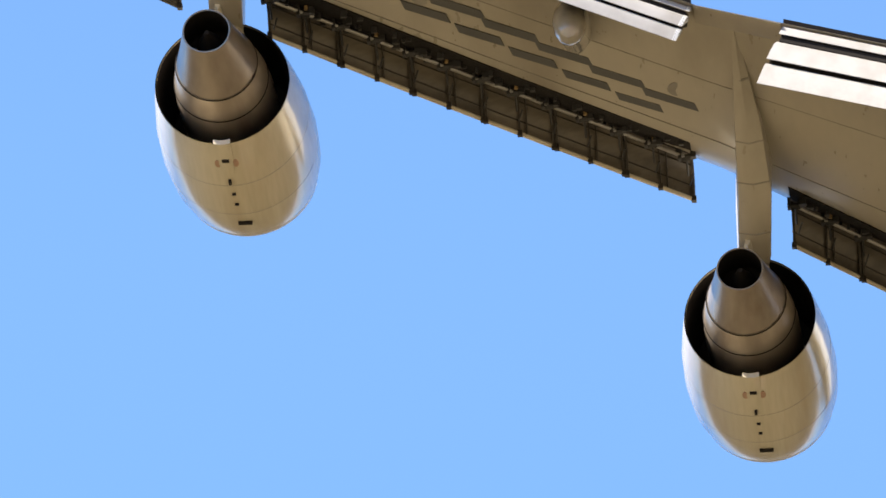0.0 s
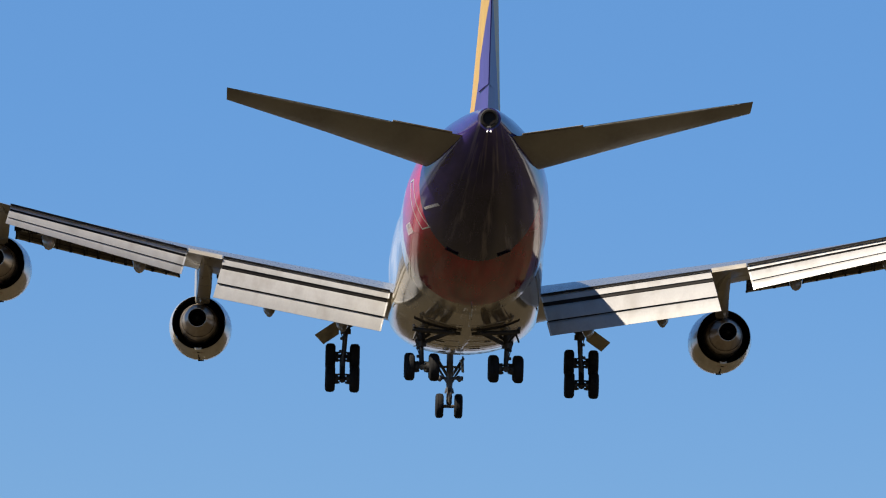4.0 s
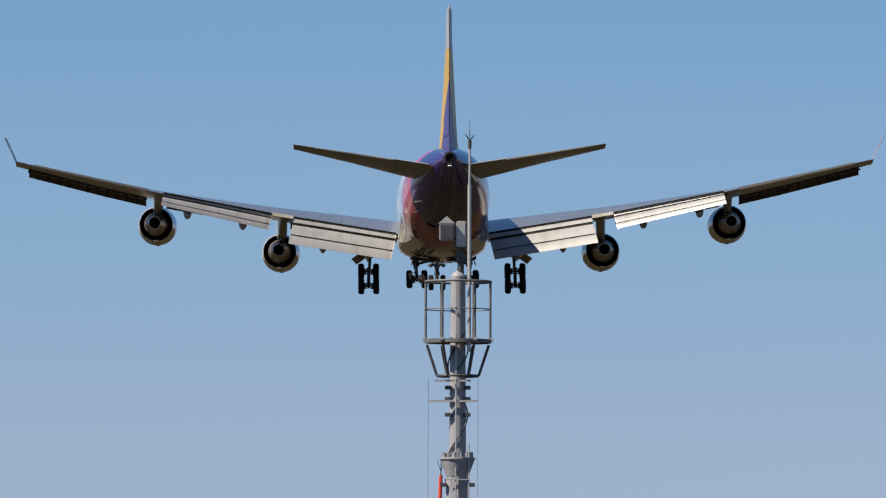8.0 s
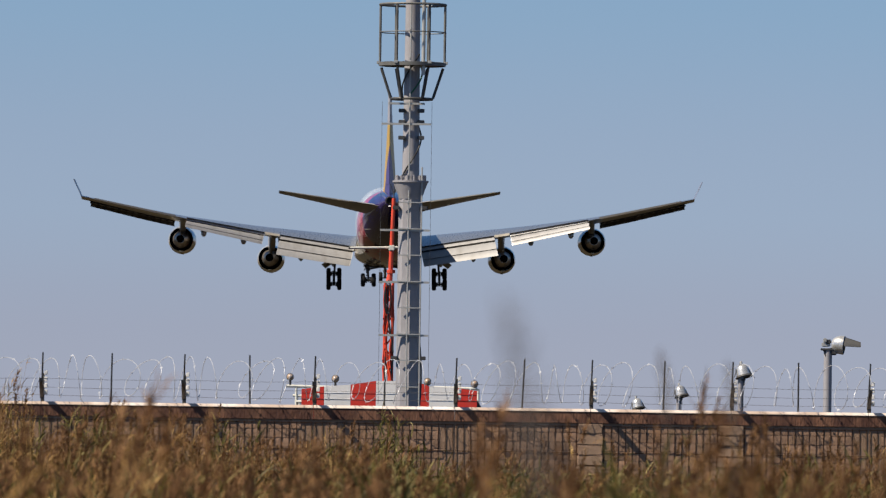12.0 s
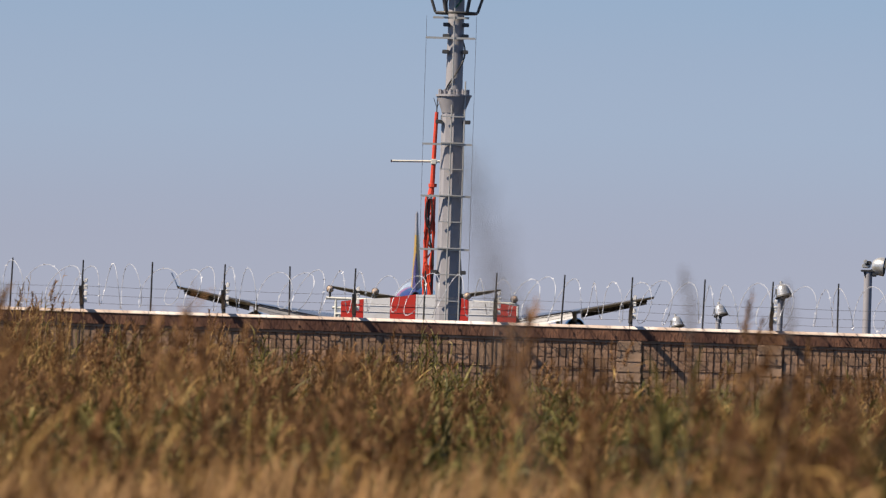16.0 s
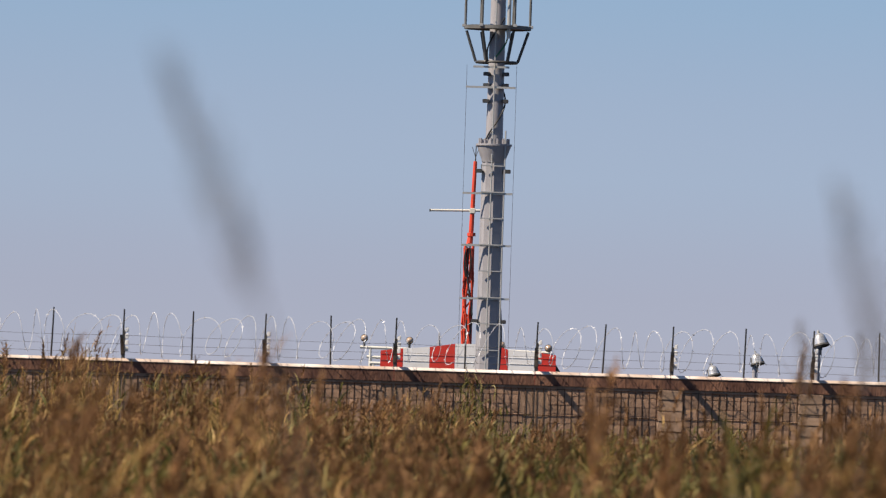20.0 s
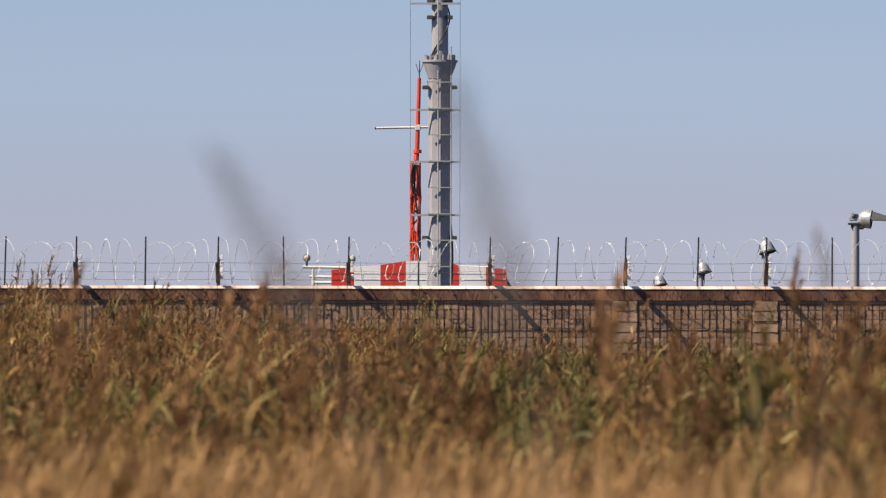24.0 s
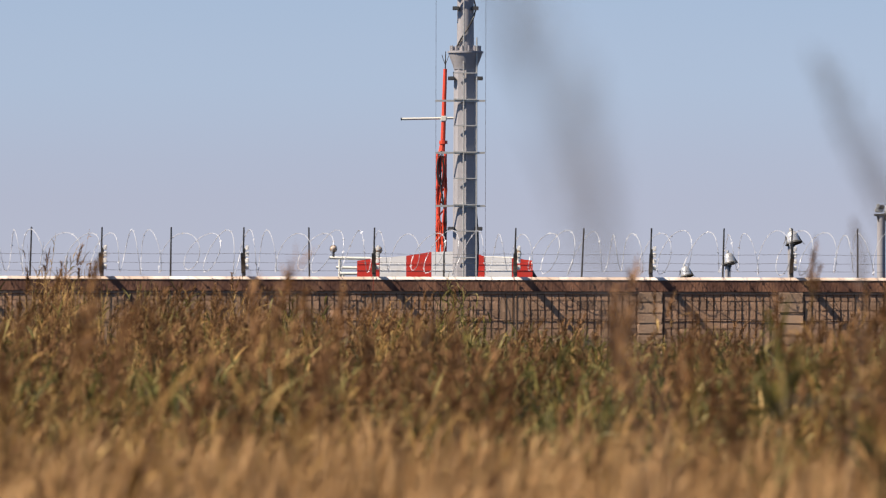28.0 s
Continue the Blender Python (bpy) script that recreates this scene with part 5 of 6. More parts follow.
    while el < 500:
        if rung is None:
            rung = part("rung", box(bmesh.new(), 0, 0, 0, 42 * MPX, 0.03, 0.026), PALE_STEEL, mast)
        else:
            o = new("rung", rung.data)
            o.parent = mast
            rung = o
        rung.location = (0.0, -0.33, mz(el))
        el += 46.6
    for el, w in ((222, 22), (488, 22), (612, 14), (640, 14), (660, 14)):
        for sx in (-1, 1):
            bm = box(bmesh.new(), sx * (w + 3) * MPX, -0.15, mz(el), 0.16, 0.16, 0.09, bevel=0.01)
            part("clamp", bm, DARK_STEEL, mast)
    # cables wound up the shaft
    for col, ph, lo, hi, r, turns in ((BLACK_CABLE, 0.0, 540, 760, 0.235, 1.3), (GREEN_CABLE, 1.0, 690, 775, 0.24, 0.6), (BLACK_CABLE, 2.2, 130, 500, 0.315, 0.5)):
        pts = []
        for k in range(40):
            t = k / 39
            a = ph + turns * 2 * math.pi * t + 3.6
            pts.append((r * math.cos(a), r * math.sin(a), mz(lo + (hi - lo) * t)))
        part("cable", tube(bmesh.new(), pts, 0.02, 6), col, mast)
    return mast


camera_mast()


def wind_mast():
    """The red lattice mast with a pale cross arm that stands behind the grey one."""
    D = 283.0
    P = D / FOCAL
    X = -4.5 * P
    m = holder("wind_mast", (X, D, 0))
    tagged(m, "slim red lattice mast with white cross arm and cable bundle", "mast")
    z = lambda el: EYE + el * P
    w = 7.5 * P
    top = z(357)
    for sx in (-1, 1):
        for sy in (-1, 1):
            part("corner_tube", rod(bmesh.new(), (sx * w, sy * w, 0), (sx * w * 0.92, sy * w * 0.92, top), 0.04, n=8), ORANGE, m)
    zz, k = 2.0, 0
    while zz < top - 0.2:
        bm = bmesh.new()
        for sy in (-1, 1):
            s = 1 if k % 2 else -1
            rod(bm, (-w * s, sy * w, zz), (w * s, sy * w, zz + 0.3), 0.024, n=5)
            rod(bm, (sy * w, -w * s, zz), (sy * w, w * s, zz + 0.3), 0.024, n=5)
        part("lattice_brace", bm, ORANGE, m)
        zz, k = zz + 0.3, k + 1
    bm = box(bmesh.new(), 2 * P, 0, top, 19 * P, 0.24, 0.05, bevel=0.006)
    part("head_plate", bm, PALE_STEEL, m, "pale head plate")
    bm = bmesh.new()
    rod(bm, (0, 0, top), (0.05, 0, z(385)), 0.10, 0.06)
    rod(bm, (0.05, 0, z(372)), (0.05, 0, z(378)), 0.12)
    part("mast_foot", bm, ORANGE, m)
    part("upper_tube", rod(bmesh.new(), (0.04, 0, z(380)), (0.10, 0, z(505)), 0.072, 0.055), ORANGE, m)
    bm = bmesh.new()
    rod(bm, (0.10, 0, z(503)), (0.11, 0, z(536)), 0.02, 0.012)
    rod(bm, (0.10, 0, z(512)), (0.0, 0, z(530)), 0.010, n=6)
    rod(bm, (0.10, 0, z(512)), (0.21, 0, z(530)), 0.010, n=6)
    part("prong_head", bm, DARK_STEEL, m)
    bm = rod(bmesh.new(), (-71 * P, 0, z(416)), (49 * P, 0.3, z(419)), 0.036)
    arm = part("cross_arm", bm, PIPE, m, "white horizontal cross arm")
    bm = rod(bmesh.new(), (-72.5 * P, 0, z(416)), (-70.5 * P, 0, z(416)), 0.04)
    part("arm_tip", bm, DARK_STEEL, arm)
    bm = box(bmesh.new(), 0.06, 0, z(417), 0.17, 0.17, 0.16, bevel=0.02)
    part("arm_clamp", bm, PIPE, m)
    for k in range(7):
        pts = []
        for j in range(24):
            t = j / 23
            pts.append((w * (0.9 * math.sin(5 * t + k * 1.7) + 0.3 * math.sin(17 * t + k)), -w - 0.03 + 0.02 * math.sin(9 * t + k), 2.2 + (top - 2.3) * t))
        part("cable", tube(bmesh.new(), pts, 0.031, 5), (ORANGE, ORANGE, ORANGE, BLACK_CABLE)[k % 4], m)
    pts = [(-0.06 + 0.09 * math.cos(a), -w - 0.06, z(325) + 0.45 * math.sin(a)) for a in (2 * math.pi * k / 30 for k in range(31))]
    for k in range(3):
        part("cable_loop", tube(bmesh.new(), [(x + 0.02 * k, y - 0.02 * k, zz + 0.05 * k) for x, y, zz in pts], 0.013, 5), BLACK_CABLE if k else ORANGE, m)


wind_mast()


# ---- red and white marked shelter below the mast, and its lamps ----
SD = 256.0
SPX = SD / FOCAL


def marked_shelter():
    sh = holder("marked_shelter", (0, SD, 0))
    tagged(sh, "low equipment shelter in red and white obstacle panels", "shelter")
    z = lambda el: EYE + el * SPX
    top = [(-157, 165), (-117, 170), (-112, 171), (-70, 174), (-25, 181), (45, 182), (69, 173), (115, 171), (123, 169), (154, 166)]
    for a, b, col in ((-157, -117, RED), (-117, -70, WHITE_PANEL), (-70, -25, RED), (-25, 44, WHITE_PANEL), (44, 69, RED), (69, 117, WHITE_PANEL), (117, 154, RED)):
        bm = bmesh.new()
        front = [(a + 0.25, 0), (b - 0.25, 0), (b - 0.25, lerp(b, top)), (a + 0.25, lerp(a, top))]
        loft([[Vector((az * SPX, y, 0.0 if el == 0 else z(el))) for az, el in front] for y in (-0.02, 1.6)], bm)
        pn = part("panel_block", bm, col, sh, "red painted panel block" if col is RED else "white painted panel block")
        for el in (148, 159):
            if z(el) < z(min(lerp(a, top), lerp(b, top))) - 0.05:
                bm = box(bmesh.new(), (a + b) / 2 * SPX, -0.026, z(el), (b - a) * SPX - 0.02, 0.006, 0.012)
                part("seam_strip", bm, col, pn)
    bm = bmesh.new()
    loft([[Vector((az * SPX, y, z(el))) for az, el in ((154, 137), (162, 137), (154, 150))] for y in (0.1, 1.4)], bm)
    part("end_ramp", bm, DARK_STEEL, sh)


marked_shelter()


LD = 700.0            # the lamp rails stand farther off, beyond the shelter
LPX = LD / FOCAL


def lamp_bar(x0, x1, el, el2, feet, y):
    """A cream pipe rail with round lamps on short stems."""
    z = lambda e: EYE + e * LPX
    bar = holder("lamp_rail", (0, LD + y, 0))
    tagged(bar, "cream pipe rail carrying round glass lamps", "lamp rail")
    part("pipe", rod(bmesh.new(), (x0 * LPX, 0, z(el)), (x1 * LPX, 0, z(el2)), 0.11), PIPE, bar)
    for az, e in feet:
        part("foot", rod(bmesh.new(), (az * LPX, 0, 0), (az * LPX, 0, z(e)), 0.09), PIPE, bar)
    return bar


def round_lamp(az, el, base, y):
    z = lambda e: EYE + e * LPX
    k = 2.9
    lamp = holder("round_lamp", (az * LPX, LD + y, z(base)))
    lamp.scale = (k, k, k)
    tagged(lamp, "small round amber-glass lamp on a short stem", "lamp", "round lamps")
    h = (z(el) - z(base)) / k
    part("stem", rod(bmesh.new(), (0, 0, 0), (0, 0, h), 0.03), DARK_STEEL, lamp)
    bm = spin([(-0.085, 0.02), (-0.07, 0.055), (-0.03, 0.083), (0.02, 0.083), (0.06, 0.06), (0.085, 0.01)], (0, 0, h + 0.04), (0, -1, 0.1), 18, caps=True)
    part("globe", bm, GLASS_LAMP, lamp)
    bm = spin([(-0.01, 0.086), (0.012, 0.094), (0.03, 0.086)], (0, 0, h + 0.04), (0, -1, 0.1), 18)
    part("rim", bm, DARK_STEEL, lamp)


lamp_bar(-184, -62, 170, 168, ((-166, 168), (-95, 168)), -0.35)
lamp_bar(-172, -128, 153, 152, ((-165, 151),), -0.3)
lamp_bar(-166, -128, 142, 142, ((-160, 141),), -0.5)
lamp_bar(60, 154, 171.5, 169.5, ((156, 169), (58, 171)), -0.12)
for az, el, b in ((-177, 183, 170), (-97, 181, 168), (66, 178, 171), (149, 175, 169)):
    round_lamp(az, el, b, -0.35 if az < 0 else -0.12)


def hooded_light(dist, az, el, s):
    """A spun-metal bell that tips its open end away to the east, on a pole behind the wall."""
    p = spot(dist, az, el)
    ob = holder("approach_light", (p.x, p.y, 0))
    tagged(ob, "silver hooded approach light on a grey pole", "approach light", "approach lights")
    h = p.z
    part("pole", rod(bmesh.new(), (-0.05 * s, 0, 0), (-0.05 * s, 0, h - 0.02 * s), 0.067 * s, 0.062 * s, 16), MAST_GREY, ob)
    d = Vector((0.22, -0.16, -0.95)).normalized()
    c = Vector((0.0, 0, h + 0.05 * s))
    bm = spin([(k * s, r * s) for k, r in ((-0.175, 0.01), (-0.168, 0.05), (-0.145, 0.095), (-0.10, 0.13), (-0.03, 0.15), (0.05, 0.16), (0.10, 0.172), (0.11, 0.16), (0.0, 0.13))], c, d, 28)
    hood = part("reflector_hood", bm, SHINY, ob, "spun silver hood")
    part("lens", spin([(0.09 * s, 0.15 * s), (0.03 * s, 0.0)], c, d, 20), DARK_STEEL, hood)
    part("hood_rim", spin([(0.085 * s, 0.168 * s), (0.13 * s, 0.205 * s), (0.145 * s, 0.19 * s), (0.10 * s, 0.16 * s)], c, d, 28), DARK_STEEL, hood, "dark flared rim")
    for sx in (-1, 1):
        ear = [[c + d * (k * s) + Vector((sx * r * s, y * s, 0)) for y in (-0.07, 0.07)] for k, r in ((-0.06, 0.145), (0.06, 0.175), (0.15, 0.235))]
        bm = loft([[p for q in ear for p in (q[0],)] + [q[1] for q in ear[::-1]], [p + Vector((sx * 0.012 * s, 0, 0)) for q in ear for p in (q[0],)] + [q[1] + Vector((sx * 0.012 * s, 0, 0)) for q in ear[::-1]]])
        part("side_flap", bm, GEAR, hood, "dark hinged side flap")
    part("knob", spin([(0, 0.035 * s), (0.05 * s, 0.03 * s), (0.06 * s, 0.012 * s)], c - d * 0.185 * s, -d, 12, caps=True), PALE_STEEL, ob)
    bm = bmesh.new()
    box(bm, 0.0, 0, h - 0.14 * s, 0.12 * s, 0.14 * s, 0.05 * s, bevel=0.01 * s)
    box(bm, 0.015 * s, 0.02, h - 0.2 * s, 0.03 * s, 0.10 * s, 0.16 * s)
    part("bracket", bm, DARK_STEEL, ob, "dark mounting bracket")
    part("power_cable", tube(bmesh.new(), [(0.03 * s, -0.05, h - 0.12 * s), (0.045 * s, -0.07, h - 0.35), (0.01 * s, -0.07, h - 0.8), (0.0, -0.06, 0.6)], 0.012, 5), BLACK_CABLE, ob)


def visored_light(dist, az, el):
    """The tall one: bracket with fittings, pale dome and a long flat visor."""
    p = spot(dist, az, el)
    ob = holder("approach_light", (p.x, p.y, 0))
    tagged(ob, "large silver approach light with long grey visor on a pole", "approach light", "approach lights")
    k = dist / 228
    ob.scale = (k, k, k)
    h = p.z / k
    part("pole", spin([(0, 0.105), (h - 0.1, 0.095)], (0, 0, 0), (0, 0, 1), 20, caps=True), MAST_GREY, ob)
    d = Vector((0.97, -0.18, -0.10)).normalized()
    c = Vector((0.1, 0, h))
    bm = spin([(-0.02, 0.03), (0.0, 0.12), (0.08, 0.185), (0.17, 0.215), (0.27, 0.222), (0.28, 0.21), (0.15, 0.19)], c, d, 30)
    hood = part("reflector_hood", bm, SHINY, ob, "spun silver hood")
    part("lens", spin([(0.24, 0.21), (0.22, 0.0)], c, d, 24), DARK_STEEL, hood)
    rings = []
    for t, w, up, dn in ((0.26, 0.215, 0.20, -0.06), (0.66, 0.16, 0.115, -0.02)):
        arc = [radians(8 + 164 * k / 10) for k in range(11)]
        o = c + d * t
        rings.append([o + Vector((0, w * math.cos(a), dn + (up - dn) * math.sin(a))) for a in arc] + [o + Vector((0, (w - 0.015) * math.cos(a), dn + (up - 0.015 - dn) * math.sin(a))) for a in arc[::-1]])
    part("visor", loft(rings), GEAR, hood, "long grey visor")
    part("tilt_latch", box(bmesh.new(), 0.36, -0.15, h - 0.14, 0.03, 0.05, 0.09, bevel=0.008), DARK_STEEL, hood)
    bm = bmesh.new()
    box(bm, -0.02, 0, h - 0.13, 0.30, 0.22, 0.05, bevel=0.012)
    box(bm, 0.14, 0, h - 0.16, 0.16, 0.2, 0.2, m=Matrix(), bevel=0.03)
    loft([[Vector((x, y, z)) for x, z in ((-0.11, h - 0.15), (0.12, h - 0.15), (0.04, h - 0.29), (-0.07, h - 0.29))] for y in (-0.08, 0.08)], bm)
    part("yoke", bm, DARK_STEEL, ob, "dark tilting yoke")
    for i, (x, z, a) in enumerate(((-0.05, 0.02, 0.2), (-0.0, 0.09, 0.14), (-0.07, 0.12, 0.09))):
        part("fitting", box(bmesh.new(), x, -0.02 * i, h + z - 0.04, a, 0.16, 0.1, bevel=0.02), (PALE_STEEL, DARK_STEEL, PALE_STEEL)[i], ob)


visored_light(283, 774, 258)
hooded_light(363, 624, 203, 1.6)
hooded_light(396, 514, 166, 1.5)
hooded_light(415, 438, 143, 1.5)


# ---- plants ----
def ribbon_mesh(name, groups):
    """groups: (base, mid offset, tip offset, width, width profile, side) arrays for one material each; every ribbon is an island of its own."""
    V, F, M, at = [], [], [], 0
    for k, (pts, width, prof, side) in enumerate(groups):
        n, m, _ = pts.shape                      # ribbons, points along, xyz
        off = side[:, None, :] * (width[:, None] * np.array(prof)[None, :])[:, :, None] * 0.5
        v = np.stack([pts - off, pts + off], 2).reshape(n, m * 2, 3)
        V.append(v.reshape(-1, 3))
        i = np.arange(m - 1)
        q = np.stack([2 * i, 2 * i + 1, 2 * i + 3, 2 * i + 2], 1)
        f = (at + (np.arange(n) * m * 2)[:, None, None] + q[None]).reshape(-1, 4)
        F.append(f)
        M.append(np.full(len(f), k))
        at += n * m * 2
    V, F, M = np.concatenate(V), np.concatenate(F), np.concatenate(M)
    me = bpy.data.meshes.new(name)
    me.vertices.add(len(V))
    me.vertices.foreach_set("co", V.astype(np.float32).ravel())
    me.loops.add(F.size)
    me.loops.foreach_set("vertex_index", F.astype(np.int32).ravel())
    me.polygons.add(len(F))
    me.polygons.foreach_set("loop_start", np.arange(0, F.size, 4, dtype=np.int32))
    me.polygons.foreach_set("material_index", M.astype(np.int32))
    me.update(calc_edges=True)
    me.validate()
    return me


def curve3(base, d, h, droop, steps):
    """Points of stems that rise h, lean along d and sag by droop."""
    t = np.linspace(0, 1, steps)[None, :, None]
    up = np.array([0, 0, 1.0])[None, None, :]
    return base[:, None, :] + up * h[:, None, None] * (t - droop[:, None, None] * t ** 2.2) + d[:, None, :] * t ** 1.7


def turn(rs, n):
    a = rs.uniform(-1.0, 1.0, n)
    return np.stack([np.cos(a), np.sin(a), np.zeros(n)], 1)


def swell(x, y, k):
    return np.sin(x * 0.9 * k + 1.3) * np.sin(y * 0.21 * k + 0.4 + x * 0.13) + 0.5 * np.sin(x * 2.3 * k + y * 0.37)


def scatter(rs, n, d0, d1, spread, across=(-1, 1)):
    d = rs.uniform(d0 ** 1.4, d1 ** 1.4, n) ** (1 / 1.4)
    x = rs.uniform(*across, n) * (d * spread + 1.2)
    return x, d


SWAYING = []        # patches of reeds and grass that the wind rocks


def planted(name, groups, mats, words, kind):
    """One patch as an object that stands at its own middle, so that it can rock there."""
    me = ribbon_mesh(name, groups)
    for mm in mats:
        me.materials.append(mm)
    base = groups[0][0][:, 0]
    mid = Vector((float(base[:, 0].mean()), float(base[:, 1].mean()), 0))
    me.transform(Matrix.Translation(-mid))
    ob = tagged(new(name, me), words, kind, kind="stuff")
    ob.location = mid
    SWAYING.append(ob)
    return ob


def clumps(x, d, k):
    """Uneven patches, from about -1 to 1, a metre or so wide."""
    return 0.5 * np.sin(x * 1.7 * k + 0.9 * np.sin(d * 0.31) + 0.5) + 0.4 * np.sin(x * 3.9 * k - d * 0.23 + 1.1) + 0.35 * np.sin(d * 0.47 + x * 0.8)


def leaf_blades(rs, base, tall, lean, idx, length, wide):
    """Blades that leave the stem steeply, then arch over with the wind."""
    n = len(idx)
    t = rs.uniform(0.45, 0.97, n)
    lo = base[idx] + np.array([0, 0, 1.0]) * (tall[idx] * t)[:, None] * (1 - 0.05 * t[:, None]) + lean[idx] * (t ** 1.7)[:, None]
    a = rs.uniform(0, 2 * np.pi, n)
    ln = rs.uniform(*length, n)
    out = ln * rs.uniform(0.2, 1.1, n)
    dirv = np.stack([np.cos(a) * out + 0.12 * ln, np.sin(a) * out * 0.6, np.zeros(n)], 1)
    leaf = curve3(lo, dirv, ln, rs.uniform(0.0, 1.0, n) ** 2 * 0.9, 5)
    side = np.cross(dirv, np.array([0, 0, 1.0])) + rs.normal(0, 0.3, (n, 3))
    side += np.array([1.0, 0, 0]) * rs.choice([-1, 1], n)[:, None] * 0.2
    side /= np.linalg.norm(side, axis=1)[:, None]
    return leaf, rs.uniform(*wide, n), (0.6, 1, 0.9, 0.6, 0.05), side


def reed_bed(n, d0, d1, seed, height, plumed=0.55, green=0.0, rough=30.0, across=(-1, 1), low=0.66, bulk=0.0):
    """Reeds stand in tufts; each tuft is green or ripe, and taller or lower than the next."""
    rs = np.random.RandomState(seed)
    tufts = max(8, n // 20)
    cx, cd = scatter(rs, tufts, d0, d1, 0.066, across)
    c_lush = 0.9 * clumps(cx, cd, 1.0) + rs.normal(0, 0.45, tufts) + np.interp(cd, [56, 70, 95, 120, 165], [-0.5, 0.10, 0.30, 0.05, -0.30]) + 0.6 * np.exp(-((cx / cd * FOCAL - 40) / 170) ** 2) + 0.5 * np.exp(-((cx / cd * FOCAL - 440) / 140) ** 2) + np.interp(cx / cd * FOCAL, [-900, -250, 0], [-0.5, -0.35, 0])
    c_el = rs.normal(0, rough, tufts)
    c_lean = rs.normal(0.05, 0.06, tufts)
    c_ripe = rs.normal(0, 0.42, tufts)
    own = rs.randint(0, tufts, n)
    x = cx[own] + rs.normal(0, 0.24, n)
    d = np.clip(cd[own] + rs.normal(0, 1.3, n), d0, d1)
    lush = c_lush[own] + rs.normal(0, 0.12, n)
    tall = (height(x, d) + d * c_el[own] / FOCAL) * rs.uniform(low, 1.04, n)
    base = np.stack([x, d, np.zeros(n)], 1)
    lean = np.stack([c_lean[own] + rs.normal(0, 0.06, n), rs.normal(0, 0.08, n), np.zeros(n)], 1) * tall[:, None]
    stem = curve3(base, lean, tall, np.full(n, 0.05), 4)
    groups = [(stem, rs.uniform(0.005, 0.010, n), (1, 0.9, 0.8, 0.5), turn(rs, n))]
    groups.append(leaf_blades(rs, base, tall, lean, np.repeat(np.where(lush > green)[0], 17), (0.10, 0.40), (0.012, 0.040)))
    groups.append(leaf_blades(rs, base, tall, lean, np.repeat(np.where(lush <= green)[0], 11), (0.10, 0.34), (0.007, 0.020)))
    # feathery plumes, thick where the reeds are ripe
    ripe = c_ripe[own]
    has = np.where(rs.uniform(0, 1, n) < 0.9 * plumed + ripe - 0.3 * (lush > green))[0]
    K = 40
    idx = np.repeat(has, K)
    m = len(idx)
    size = np.repeat(rs.uniform(0.8, 1.8, len(has)) * (bulk or min(1.0, d0 / 100)), K)
    droop = np.repeat(rs.uniform(-0.05, 0.12, len(has)), K)
    u = rs.uniform(0, 1, m)
    top = stem[:, -1][idx] + np.array([0, 0, 1.0]) * ((u - 0.45) * 0.30 * size)[:, None]
    top[:, 0] += droop * u ** 2 * size
    a = rs.uniform(0, 2 * np.pi, m)
    w = 0.085 * size * (1.15 - 0.8 * u)
    dv = np.stack([np.cos(a) * w + droop * 0.4, np.sin(a) * w, np.zeros(m)], 1)
    pl = curve3(top, dv, rs.uniform(0.05, 0.13, m) * size, rs.uniform(0.0, 0.8, m), 3)
    groups.append((pl, rs.uniform(0.009, 0.022, m), (0.6, 1, 0.15), turn(rs, m)))
    return planted("reed_bed", groups, (REED_STEM, REED_GREEN, REED_LEAF, REED_PLUME), "dense windblown reeds, green leaves and brown plumes", "reeds")


def far_height(x, d):
    """Reeds stand a little higher to the west and thin out before the wall to the east."""
    az = x / d * FOCAL
    el = np.interp(az, [-1000, -700, -317, -117, 100, 300, 700, 1000], [128, 120, 90, 62, 38, 10, 4, 24]) + 12 * clumps(x, d, 0.9)
    return EYE + d * el / FOCAL


def mid_height(x, d):
    el = np.interp(d, [56, 72, 100, 150], [-150, -75, -12, 20]) + 16 * clumps(x + 1.7, d, 1.1)
    az = x / d * FOCAL
    el = el + np.interp(az, [-900, -300, 200, 900], [26, 10, -10, -4])
    return EYE + d * el / FOCAL


def front_height(x, d):
    """Loose ripe reeds that stand out of the dry grass in front."""
    return EYE + d * (np.interp(d, [34, 58], [-190, -70]) + 40 * clumps(x * 1.6, d * 3.1, 1.2)) / FOCAL


def stray_height(x, d):
    return EYE + d * (70 + 60 * np.sin(x * 5.1 + d)) / FOCAL


for k in range(7):
    strip = (-1 + 2 * k / 7, -1 + 2 * (k + 1) / 7)
    reed_bed(800, 145, 206, 11 + k, far_height, 0.3, across=strip)
    reed_bed(620, 92, 150, 31 + k, mid_height, across=strip)
    reed_bed(520, 56, 94, 51 + k, mid_height, across=strip)
    reed_bed(30, 34, 58, 71 + k, front_height, 1.2, 0.8, 24.0, across=strip)
reed_bed(34, 74, 120, 13, stray_height, 1.3, 0.6)


def lone_height(x, d):
    """A few old plumes that overtop the wall's coping to the east."""
    return EYE + d * (150 + 28 * np.sin(x * 7.3 + d)) / FOCAL


reed_bed(12, 58, 84, 17, lone_height, 1.6, 1.5, 8.0, across=(0.36, 0.66))


def soft_height(x, d):
    """Ripe plumes close to the lens that rise before the green reeds."""
    az = x / d * FOCAL
    el = np.interp(az, [-900, -300, 250, 500, 900], [30, 15, -5, 15, 55]) + 50 * clumps(x * 2.3, d * 2.7, 1.3)
    return EYE + d * el / FOCAL


